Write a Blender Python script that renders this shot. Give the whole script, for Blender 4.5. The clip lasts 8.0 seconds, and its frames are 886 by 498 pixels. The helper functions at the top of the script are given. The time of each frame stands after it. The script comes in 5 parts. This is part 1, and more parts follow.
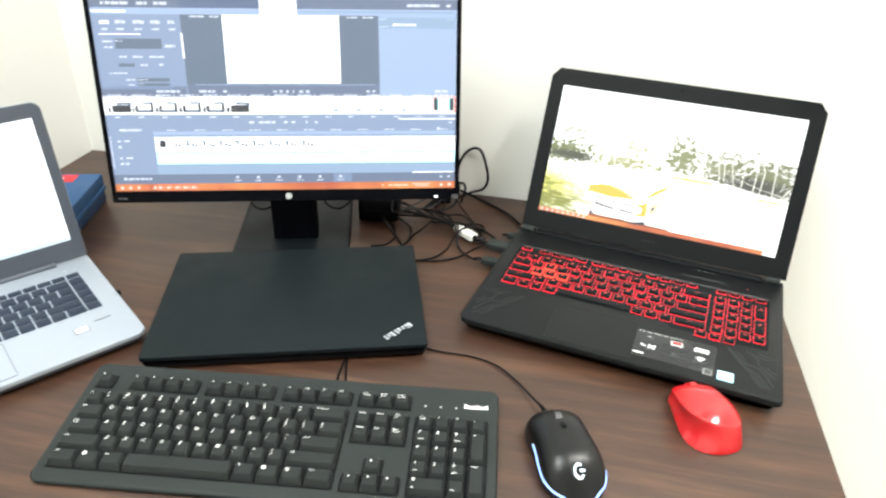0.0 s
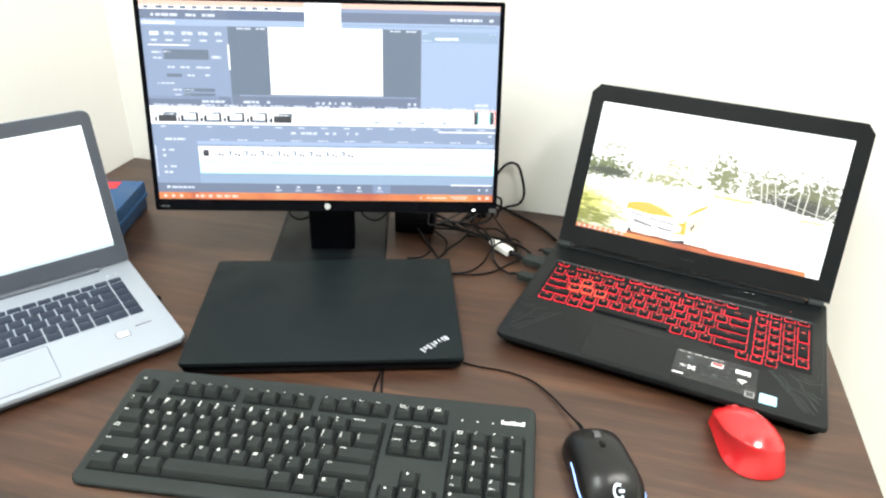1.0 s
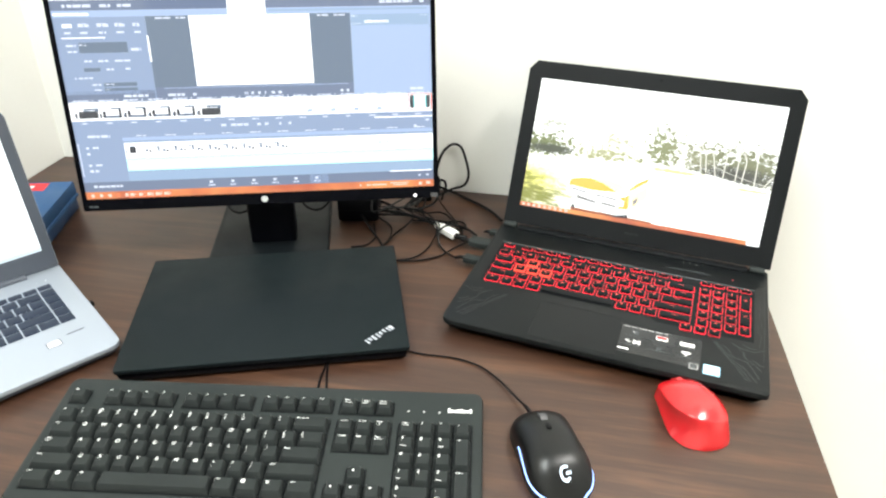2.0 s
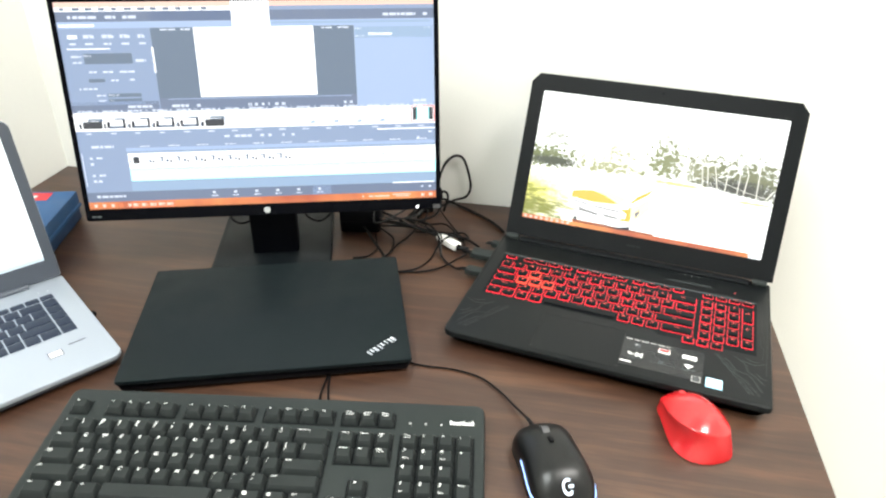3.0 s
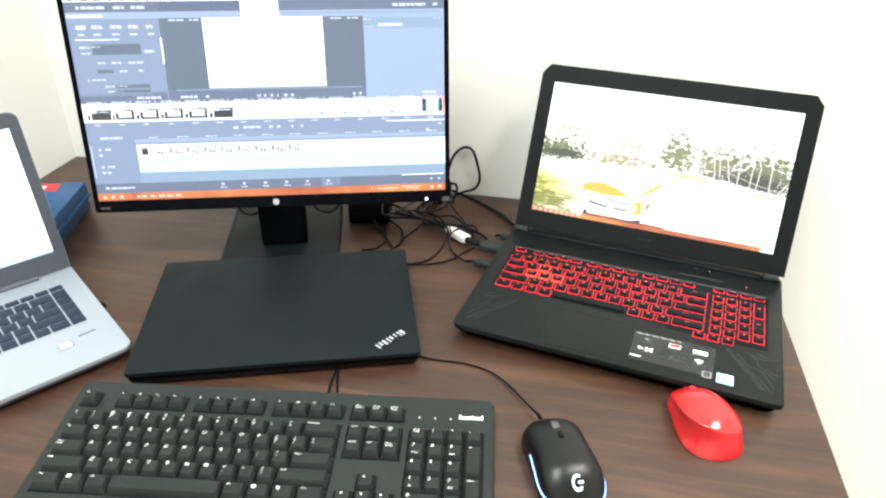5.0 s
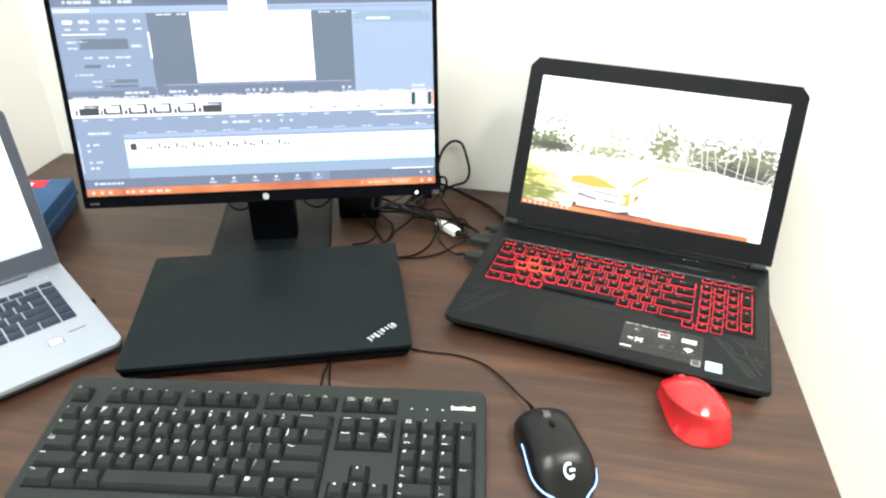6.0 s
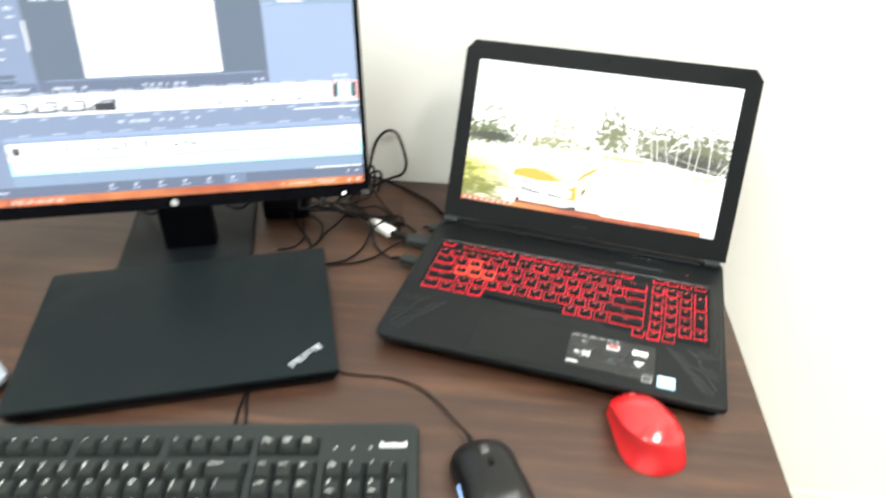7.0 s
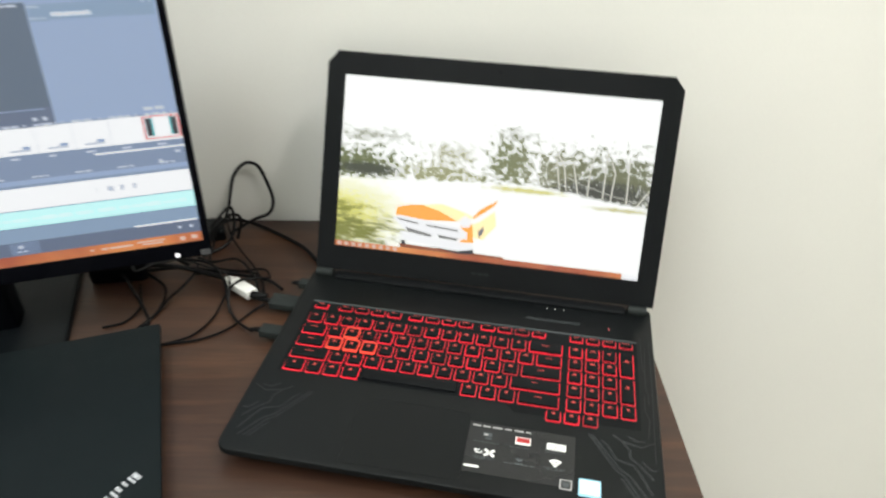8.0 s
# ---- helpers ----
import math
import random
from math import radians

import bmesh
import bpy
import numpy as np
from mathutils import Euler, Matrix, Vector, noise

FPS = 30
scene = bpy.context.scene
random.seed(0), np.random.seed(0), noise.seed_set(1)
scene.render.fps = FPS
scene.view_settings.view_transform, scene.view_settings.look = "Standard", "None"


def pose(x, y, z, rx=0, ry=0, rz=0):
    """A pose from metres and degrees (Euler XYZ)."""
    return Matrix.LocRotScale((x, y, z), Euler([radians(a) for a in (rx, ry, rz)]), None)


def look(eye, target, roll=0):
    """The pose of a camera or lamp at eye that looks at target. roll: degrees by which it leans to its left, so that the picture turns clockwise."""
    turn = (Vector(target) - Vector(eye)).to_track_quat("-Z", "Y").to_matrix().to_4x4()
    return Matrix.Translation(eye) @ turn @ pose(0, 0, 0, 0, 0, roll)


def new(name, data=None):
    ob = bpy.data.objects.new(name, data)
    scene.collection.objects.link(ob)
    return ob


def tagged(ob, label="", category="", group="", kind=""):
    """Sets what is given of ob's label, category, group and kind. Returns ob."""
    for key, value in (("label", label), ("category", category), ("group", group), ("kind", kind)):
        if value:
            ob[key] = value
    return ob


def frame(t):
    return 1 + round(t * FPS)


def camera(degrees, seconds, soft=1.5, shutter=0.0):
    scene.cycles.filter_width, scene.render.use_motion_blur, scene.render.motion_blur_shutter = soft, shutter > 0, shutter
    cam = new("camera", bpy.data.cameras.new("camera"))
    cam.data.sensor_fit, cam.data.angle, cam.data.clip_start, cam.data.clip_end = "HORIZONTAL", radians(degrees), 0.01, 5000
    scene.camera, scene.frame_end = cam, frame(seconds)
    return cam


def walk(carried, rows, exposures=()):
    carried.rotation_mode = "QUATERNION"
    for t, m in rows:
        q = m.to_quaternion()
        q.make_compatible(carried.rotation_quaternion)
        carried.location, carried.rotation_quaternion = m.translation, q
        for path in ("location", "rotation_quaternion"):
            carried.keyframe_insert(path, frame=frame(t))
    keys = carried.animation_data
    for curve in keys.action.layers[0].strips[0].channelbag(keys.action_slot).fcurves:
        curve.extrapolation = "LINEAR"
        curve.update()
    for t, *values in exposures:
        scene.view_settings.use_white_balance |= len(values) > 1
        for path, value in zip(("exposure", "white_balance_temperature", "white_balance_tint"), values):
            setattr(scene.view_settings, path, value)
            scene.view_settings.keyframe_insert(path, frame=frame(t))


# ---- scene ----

# ---------------- camera ----------------
cam = camera(64.8, 8.0, soft=2.2, shutter=0.6)
PATH = [
    (0, (0.2816, -0.5556, 1.2516), (0.1120, 0.2879, 0.7420), 1.61),
    (0.5, (0.2700, -0.5553, 1.2499), (0.0738, 0.2758, 0.7295), 1.30),
    (1, (0.2655, -0.5591, 1.2506), (0.0581, 0.2856, 0.7571), 1.74),
    (1.5, (0.2679, -0.5495, 1.2503), (0.1041, 0.2927, 0.7365), 2.26),
    (2, (0.2886, -0.5352, 1.2516), (0.1362, 0.3062, 0.7331), 0.44),
    (2.2, (0.2851, -0.5333, 1.2565), (0.1332, 0.3128, 0.7456), 0.65),
    (3.3, (0.2866, -0.5363, 1.2514), (0.1316, 0.3124, 0.7457), 0.64),
    (3.5, (0.2851, -0.5366, 1.2506), (0.1359, 0.3038, 0.7296), 0.77),
    (4, (0.2774, -0.5302, 1.2532), (0.1266, 0.3119, 0.7353), 0.79),
    (4.5, (0.2810, -0.5277, 1.2552), (0.1179, 0.3123, 0.7377), 0.58),
    (6, (0.2821, -0.5352, 1.2528), (0.1344, 0.3040, 0.7294), 0.55),
    (6.5, (0.2852, -0.5275, 1.2424), (0.1629, 0.3091, 0.7085), 0.96),
    (6.8, (0.2946, -0.4808, 1.2471), (0.1956, 0.3437, 0.6899), 1.35),
    (7, (0.3019, -0.4352, 1.2507), (0.2144, 0.3873, 0.6888), 0.92),
    (7.2, (0.3310, -0.3818, 1.2545), (0.2554, 0.4504, 0.7051), 0.02),
    (7.4, (0.3534, -0.3359, 1.2512), (0.3004, 0.5036, 0.7105), -0.31),
    (7.5, (0.3620, -0.3233, 1.2408), (0.3154, 0.5185, 0.7031), 0.13),
    (7.7, (0.3581, -0.2866, 1.2382), (0.3349, 0.5483, 0.6884), 1.63),
    (8, (0.3524, -0.2414, 1.2159), (0.3620, 0.5779, 0.6426), 1.03),
]
EXPOSURES = [(0, 0.08), (6.5, 0.08), (7.0, 0.08), (7.4, 0.08), (7.6, -0.15), (7.8, -0.5), (8, -0.74)]
walk(cam, [(t, look(eye, target, roll)) for t, eye, target, roll in PATH], EXPOSURES)

# ---------------- light ----------------
DESK = 0.70
CEIL = 2.70
world = bpy.data.worlds.new("world")
scene.world = world
world.use_nodes = True
world.node_tree.nodes["Background"].inputs[0].default_value = (0.9, 0.95, 1.0, 1)
world.node_tree.nodes["Background"].inputs[1].default_value = 0.05
# small key lamp on the right, then a broad added fill without known source
LAMPS = [((1.25, -0.16), 0.34, 45.0, (1.0, 0.980, 0.930)), ((-0.35, -0.8), 1.00, 61.0, (0.935, 1.0, 0.985))]
for (lx, ly), span, watts, tint in LAMPS:
    lamp = bpy.data.lights.new("key_fill_lamp", "AREA")
    lamp.shape, lamp.size, lamp.size_y = "RECTANGLE", span, span
    lamp.energy, lamp.color = watts, tint
    new("key_fill_lamp", lamp).matrix_world = pose(lx, ly, CEIL - 0.075)


# ---------------- materials ----------------
def nodes_of(name):
    m = bpy.data.materials.new(name)
    m.use_nodes = True
    return m, m.node_tree.nodes, m.node_tree.links, m.node_tree.nodes["Principled BSDF"]


def mat(name, color, rough=0.5, metal=0.0, vary=0.12, grain=900.0, patch=14.0, bump=0.15, wear=0.12, spec=0.5):
    """A surface with fine grain and broad, faint patches of wear."""
    m, n, l, b = nodes_of(name)
    co = n.new("ShaderNodeTexCoord")
    fine, broad = n.new("ShaderNodeTexNoise"), n.new("ShaderNodeTexNoise")
    fine.inputs["Scale"].default_value, broad.inputs["Scale"].default_value = grain, patch
    broad.inputs["Detail"].default_value = 5
    for t in (fine, broad):
        l.new(co.outputs["Object"], t.inputs["Vector"])
    both = n.new("ShaderNodeMath")
    both.operation = "MULTIPLY_ADD"
    l.new(fine.outputs[0], both.inputs[0])
    both.inputs[1].default_value = 0.4
    l.new(broad.outputs[0], both.inputs[2])
    ramp = n.new("ShaderNodeMapRange")
    ramp.inputs[1].default_value, ramp.inputs[2].default_value = 0.35, 1.05
    ramp.inputs[3].default_value, ramp.inputs[4].default_value = 1 - vary, 1 + vary
    l.new(both.outputs[0], ramp.inputs[0])
    mix = n.new("ShaderNodeVectorMath")
    mix.operation = "SCALE"
    mix.inputs[0].default_value = color
    l.new(ramp.outputs[0], mix.inputs["Scale"])
    l.new(mix.outputs[0], b.inputs["Base Color"])
    gloss = n.new("ShaderNodeMapRange")
    gloss.inputs[1].default_value, gloss.inputs[2].default_value = 0.3, 0.7
    gloss.inputs[3].default_value, gloss.inputs[4].default_value = max(0.02, rough - wear), min(1, rough + wear)
    l.new(broad.outputs[0], gloss.inputs[0])
    l.new(gloss.outputs[0], b.inputs["Roughness"])
    b.inputs["Metallic"].default_value = metal
    b.inputs["Specular IOR Level"].default_value = spec
    if bump:
        bp = n.new("ShaderNodeBump")
        bp.inputs["Strength"].default_value, bp.inputs["Distance"].default_value = bump, 0.0004
        l.new(fine.outputs[0], bp.inputs["Height"])
        l.new(bp.outputs[0], b.inputs["Normal"])
    return m


def glow(name, color, strength=1.0):
    """A lit surface: a display's pixels or a lamp."""
    m, n, l, b = nodes_of(name)
    b.inputs["Base Color"].default_value = (0.02, 0.02, 0.02, 1)
    b.inputs["Roughness"].default_value = 0.35
    b.inputs["Emission Color"].default_value = (*color, 1)
    b.inputs["Emission Strength"].default_value = strength
    return m


def wood():
    m, n, l, b = nodes_of("walnut_laminate")
    co, mp = n.new("ShaderNodeTexCoord"), n.new("ShaderNodeMapping")
    mp.inputs["Scale"].default_value = (2.2, 30.0, 30.0)
    l.new(co.outputs["Object"], mp.inputs[0])
    warp = n.new("ShaderNodeTexNoise")
    warp.inputs["Scale"].default_value, warp.inputs["Detail"].default_value = 1.6, 8
    warp.inputs["Distortion"].default_value = 0.6
    l.new(mp.outputs[0], warp.inputs["Vector"])
    mp2 = n.new("ShaderNodeMapping")
    mp2.inputs["Scale"].default_value = (22.0, 300.0, 300.0)
    l.new(co.outputs["Object"], mp2.inputs[0])
    fibre = n.new("ShaderNodeTexNoise")
    fibre.inputs["Scale"].default_value, fibre.inputs["Detail"].default_value = 1.0, 4
    l.new(mp2.outputs[0], fibre.inputs["Vector"])
    add = n.new("ShaderNodeMath")
    add.operation = "MULTIPLY_ADD"
    l.new(fibre.outputs[0], add.inputs[0])
    add.inputs[1].default_value = 0.4
    l.new(warp.outputs[0], add.inputs[2])
    ramp = n.new("ShaderNodeValToRGB")
    e = ramp.color_ramp.elements
    e[0].position, e[0].color = 0.42, (0.0245, 0.0100, 0.0058, 1)
    e[1].position, e[1].color = 0.98, (0.085, 0.0385, 0.0190, 1)
    mid = e.new(0.70)
    mid.color = (0.0425, 0.0188, 0.0104, 1)
    l.new(add.outputs[0], ramp.inputs[0])
    l.new(ramp.outputs[0], b.inputs["Base Color"])
    smear = n.new("ShaderNodeTexNoise")
    smear.inputs["Scale"].default_value, smear.inputs["Detail"].default_value = 9.0, 4
    l.new(co.outputs["Object"], smear.inputs["Vector"])
    mr = n.new("ShaderNodeMapRange")
    mr.inputs[3].default_value, mr.inputs[4].default_value = 0.34, 0.48
    l.new(smear.outputs[0], mr.inputs[0])
    l.new(mr.outputs[0], b.inputs["Roughness"])
    bp = n.new("ShaderNodeBump")
    b.inputs["Specular IOR Level"].default_value = 0.52
    bp.inputs["Strength"].default_value, bp.inputs["Distance"].default_value = 0.25, 0.0003
    l.new(fibre.outputs[0], bp.inputs["Height"])
    l.new(bp.outputs[0], b.inputs["Normal"])
    return m


def wallpaper_picture():
    """The photograph on the gaming laptop's display: pale sky, trees, a bright meadow and grass."""
    m, n, l, b = nodes_of("landscape_picture")
    uv = n.new("ShaderNodeTexCoord")
    sep = n.new("ShaderNodeSeparateXYZ")
    l.new(uv.outputs["UV"], sep.inputs[0])

    def math_(op, a, c, clamp=False):
        q = n.new("ShaderNodeMath")
        q.operation, q.use_clamp = op, clamp
        for i, v in ((0, a), (1, c)):
            if isinstance(v, (int, float)):
                q.inputs[i].default_value = v
            else:
                l.new(v, q.inputs[i])
        return q.outputs[0]

    def tex(scale, sx=1.0, sy=1.0, detail=6):
        mp = n.new("ShaderNodeMapping")
        mp.inputs["Scale"].default_value = (1.78 * sx, sy, 1)
        l.new(uv.outputs["UV"], mp.inputs[0])
        t = n.new("ShaderNodeTexNoise")
        t.inputs["Scale"].default_value, t.inputs["Detail"].default_value, t.inputs["Roughness"].default_value = scale, detail, 0.65
        l.new(mp.outputs[0], t.inputs["Vector"])
        return t.outputs[0]

    def blob(u, v, ru, rv):
        a = math_("POWER", math_("DIVIDE", math_("SUBTRACT", sep.outputs[0], u), ru), 2.0)
        c = math_("POWER", math_("DIVIDE", math_("SUBTRACT", sep.outputs[1], v), rv), 2.0)
        return math_("SUBTRACT", 1.0, math_("SQRT", math_("ADD", a, c), 0.0))

    def over(base, color, mask):
        q = n.new("ShaderNodeMix")
        q.data_type = "RGBA"
        l.new(mask, q.inputs["Factor"])
        if isinstance(base, tuple):
            q.inputs["A"].default_value = (*base, 1)
        else:
            l.new(base, q.inputs["A"])
        q.inputs["B"].default_value = (*color, 1)
        return q.outputs["Result"]

    leaf, leaf2, fine = tex(9), tex(24, 1.0, 1.25, 9), tex(75)
    u, v = sep.outputs[0], sep.outputs[1]
    col = (1.7, 1.75, 1.7)
    grass = math_("MULTIPLY", math_("ADD", math_("MULTIPLY", blob(0.0, 0.20, 0.27, 0.25), 1.3), math_("MULTIPLY", math_("SUBTRACT", leaf2, 0.5), 1.4)), 1.1, True)
    col = over(col, (1.35, 1.32, 0.38), grass)
    streak = tex(16, 0.5, 2.2)
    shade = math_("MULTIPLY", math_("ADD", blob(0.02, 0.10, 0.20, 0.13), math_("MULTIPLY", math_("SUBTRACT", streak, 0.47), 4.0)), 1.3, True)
    col = over(col, (0.34, 0.36, 0.06), shade)
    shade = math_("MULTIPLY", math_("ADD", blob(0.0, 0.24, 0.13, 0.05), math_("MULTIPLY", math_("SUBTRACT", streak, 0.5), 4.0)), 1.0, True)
    col = over(col, (0.42, 0.44, 0.05), shade)
    verge = math_("MULTIPLY", math_("ADD", blob(0.62, 0.44, 0.16, 0.022), math_("MULTIPLY", math_("SUBTRACT", leaf2, 0.5), 2.0)), 1.4, True)
    col = over(col, (1.1, 1.05, 0.35), verge)
    verge = math_("MULTIPLY", math_("ADD", blob(0.92, 0.385, 0.14, 0.016), math_("MULTIPLY", math_("SUBTRACT", leaf2, 0.5), 2.0)), 1.4, True)
    col = over(col, (0.95, 0.9, 0.45), verge)
    # the wood's lower rim falls gently to the right
    rim = math_("SUBTRACT", v, math_("ADD", math_("MULTIPLY", math_("SUBTRACT", u, 0.66), -0.20), 0.465))
    rim = math_("MULTIPLY", math_("ADD", rim, math_("MULTIPLY", math_("SUBTRACT", leaf2, 0.5), 0.05)), 70.0, True)
    edge_line = math_("ADD", math_("MULTIPLY", u, 0.10), 0.408)
    flatrim = math_("MULTIPLY", math_("SUBTRACT", math_("ADD", v, math_("MULTIPLY", math_("SUBTRACT", leaf2, 0.5), 0.05)), edge_line), 80.0, True)
    for cu, cv, ru, rv, tone, k, low in ((0.06, 0.50, 0.19, 0.12, (0.20, 0.24, 0.08), 2.4, flatrim), (0.34, 0.48, 0.19, 0.075, (0.52, 0.53, 0.26), 1.6, flatrim), (0.37, 0.60, 0.10, 0.08, (0.60, 0.60, 0.36), 1.0, flatrim), (0.10, 0.67, 0.16, 0.05, (0.5, 0.52, 0.40), 0.9, flatrim), (0.57, 0.74, 0.08, 0.05, (0.55, 0.56, 0.48), 0.9, flatrim),
                                         (0.565, 0.58, 0.085, 0.17, (0.30, 0.33, 0.15), 2.3, flatrim), (0.74, 0.55, 0.14, 0.16, (0.36, 0.37, 0.21), 2.1, rim),
                                         (0.91, 0.53, 0.20, 0.19, (0.25, 0.27, 0.14), 2.3, rim)):
        mask = math_("MULTIPLY", math_("ADD", math_("ADD", blob(cu, cv, ru, rv), math_("MULTIPLY", math_("SUBTRACT", leaf2, 0.52), 4.6)), math_("MULTIPLY", math_("SUBTRACT", fine, 0.5), 1.2)), k, True)
        col = over(col, tone, math_("MULTIPLY", mask, low))
    dark = math_("MULTIPLY", math_("ADD", blob(0.86, 0.47, 0.19, 0.085), math_("MULTIPLY", math_("SUBTRACT", fine, 0.5), 2.6)), 2.0, True)
    col = over(col, (0.07, 0.075, 0.06), math_("MULTIPLY", dark, rim))
    dark = math_("MULTIPLY", math_("ADD", blob(0.09, 0.475, 0.13, 0.045), math_("MULTIPLY", math_("SUBTRACT", fine, 0.5), 2.0)), 2.2, True)
    col = over(col, (0.06, 0.075, 0.04), math_("MULTIPLY", dark, flatrim))
    l.new(col, b.inputs["Emission Color"])
    b.inputs["Emission Strength"].default_value = 0.95
    b.inputs["Base Color"].default_value = (0.02, 0.02, 0.02, 1)
    b.inputs["Roughness"].default_value = 0.4
    return m


WALL = mat("wall_paint", (0.80, 0.795, 0.755), 0.75, vary=0.03, grain=260, patch=2.2, bump=0.2, spec=0.25)
CEILING = mat("ceiling_paint", (0.82, 0.81, 0.78), 0.85, vary=0.02, grain=200, patch=2, spec=0.2)
TILE = mat("floor_tile", (0.72, 0.70, 0.66), 0.25, vary=0.05, grain=120, patch=3, bump=0.03)
SKIRT = mat("skirting_tile", (0.78, 0.76, 0.72), 0.3, vary=0.04, grain=120, patch=3, bump=0.03)
WOOD = wood()
EDGE = mat("desk_edge_band", (0.07, 0.038, 0.024), 0.45, vary=0.2, grain=300, patch=20)
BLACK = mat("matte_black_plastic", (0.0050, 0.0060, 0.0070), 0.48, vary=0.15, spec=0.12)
DARK = mat("dark_grey_plastic", (0.0215, 0.0258, 0.0254), 0.5, vary=0.12, grain=1600, spec=0.12)
KEYCAP = mat("keycap_plastic", (0.0190, 0.0222, 0.0222), 0.5, vary=0.15, grain=2200, patch=60, spec=0.12)
LID = mat("rubberised_black_lid", (0.0060, 0.0096, 0.0110), 0.52, vary=0.1, grain=2500, patch=9, bump=0.1, spec=0.12)
FOOT = mat("black_stand_plastic", (0.0042, 0.0058, 0.0070), 0.42, vary=0.15, spec=0.16)
NECK = mat("dark_navy_plastic", (0.0016, 0.0019, 0.0034), 0.4, vary=0.15, spec=0.08)
BEZEL = mat("glossy_black_bezel", (0.0014, 0.0016, 0.0030), 0.22, vary=0.1, spec=0.05)
RUBBER = mat("black_cable_rubber", (0.0045, 0.0045, 0.005), 0.42, vary=0.2, spec=0.12)
BRUSHED = mat("brushed_black_deck", (0.0056, 0.0069, 0.0075), 0.40, vary=0.2, grain=700, patch=8, bump=0.1, spec=0.18)
FAINTLINE = mat("faint_engraved_line", (0.0150, 0.0185, 0.0205), 0.45, vary=0.2)
ENGRAVED = mat("engraved_line", (0.032, 0.039, 0.042), 0.45, vary=0.2)
GREYLINE = mat("grey_engraved_line", (0.058, 0.068, 0.073), 0.45, vary=0.1)
SILVER = mat("silver_aluminium", (0.31, 0.345, 0.395), 0.46, metal=0.25, vary=0.04, grain=2600, patch=7, bump=0)
SLATE = mat("slate_grey_bezel", (0.050, 0.059, 0.078), 0.45, vary=0.08)
BLUEKEY = mat("dark_blue_grey_keycap", (0.012, 0.0195, 0.037), 0.5, vary=0.12, spec=0.25)
RED = mat("red_matte_plastic", (0.50, 0.010, 0.014), 0.22, vary=0.05, grain=1500, bump=0.05, wear=0.03, spec=0.8)
SATIN = mat("satin_black_shell", (0.0022, 0.0027, 0.0031), 0.36, vary=0.1, grain=2600, bump=0.08, spec=0.38)
GREYCABLE = mat("grey_cable", (0.016, 0.017, 0.018), 0.45, vary=0.1, spec=0.2)
SIGN = mat("pale_grey_sticker", (0.42, 0.42, 0.42), 0.5, vary=0.05, bump=0)
DARKRED = mat("dark_red_plastic", (0.42, 0.02, 0.022), 0.5, vary=0.05)
WHITE = mat("white_plastic", (0.82, 0.82, 0.80), 0.35, vary=0.04)
PRINT = mat("white_print", (0.86, 0.87, 0.86), 0.6, vary=0.03, bump=0)
CHROME = mat("polished_silver_print", (0.58, 0.60, 0.62), 0.3, metal=0.6, vary=0.05, bump=0)
BLUEBOX = mat("blue_carton", (0.018, 0.085, 0.22), 0.55, vary=0.14, grain=500, patch=18)
BLUEDARK = mat("dark_blue_carton", (0.012, 0.045, 0.12), 0.55, vary=0.14, grain=500, patch=18)
CARTONRED = mat("red_carton_print", (0.62, 0.03, 0.04), 0.5, vary=0.08)
STICKER = mat("dark_glossy_sticker", (0.010, 0.011, 0.0125), 0.25, vary=0.08, bump=0)
SKYBLUE = mat("pale_blue_sticker", (0.30, 0.62, 0.80), 0.4, vary=0.05, bump=0)
GREYWHEEL = mat("grey_rubber_wheel", (0.055, 0.055, 0.058), 0.5, vary=0.1)
REDGLOW = glow("red_key_light", (1.0, 0.006, 0.030), 1.2)
rnd = REDGLOW.node_tree.nodes.new("ShaderNodeObjectInfo")
vary_light = REDGLOW.node_tree.nodes.new("ShaderNodeMapRange")
vary_light.inputs[3].default_value, vary_light.inputs[4].default_value = 1.2, 3.2
REDGLOW.node_tree.links.new(rnd.outputs["Random"], vary_light.inputs[0])
REDGLOW.node_tree.links.new(vary_light.outputs[0], REDGLOW.node_tree.nodes["Principled BSDF"].inputs["Emission Strength"])
REDKEY = glow("red_bright_key_light", (1.0, 0.06, 0.03), 2.8)
REDLEGEND = glow("red_legend_light", (1.0, 0.10, 0.08), 1.7)
MOUSEGLOW = glow("mouse_light_strip", (0.30, 0.50, 1.0), 3.2)
MOUSELOGO = glow("mouse_badge_light", (0.82, 0.92, 1.0), 2.2)
LEDWHITE = glow("white_power_light", (1.0, 1.0, 1.0), 3.0)
LEDRED = glow("red_power_light", (1.0, 0.1, 0.1), 2.0)
DIFFUSER = glow("lamp_diffuser", (1.0, 0.955, 0.87), 3.0)
PAGE = glow("white_display", (0.94, 0.98, 1.0), 1.6)
PAGESTRIP = glow("pale_display", (0.66, 0.80, 0.86), 1.2)
S_SLATE = glow("display_slate_blue", (0.205, 0.275, 0.415), 1.50)
S_DARK = glow("display_dark_slate", (0.110, 0.155, 0.225), 1.4)
S_DEEP = glow("display_deep_blue", (0.125, 0.165, 0.260), 1.42)
S_PALE = glow("display_pale_blue", (0.34, 0.45, 0.66), 1.32)
S_WHITE = glow("display_white", (0.96, 0.98, 1.0), 1.5)
S_TEXT = glow("display_text", (0.66, 0.73, 0.86), 1.22)
S_ORANGE = glow("display_orange", (0.85, 0.20, 0.07), 1.18)
S_BAR = glow("display_taskbar", (0.85, 0.20, 0.07), 1.18)
bar_n, bar_l = S_BAR.node_tree.nodes, S_BAR.node_tree.links
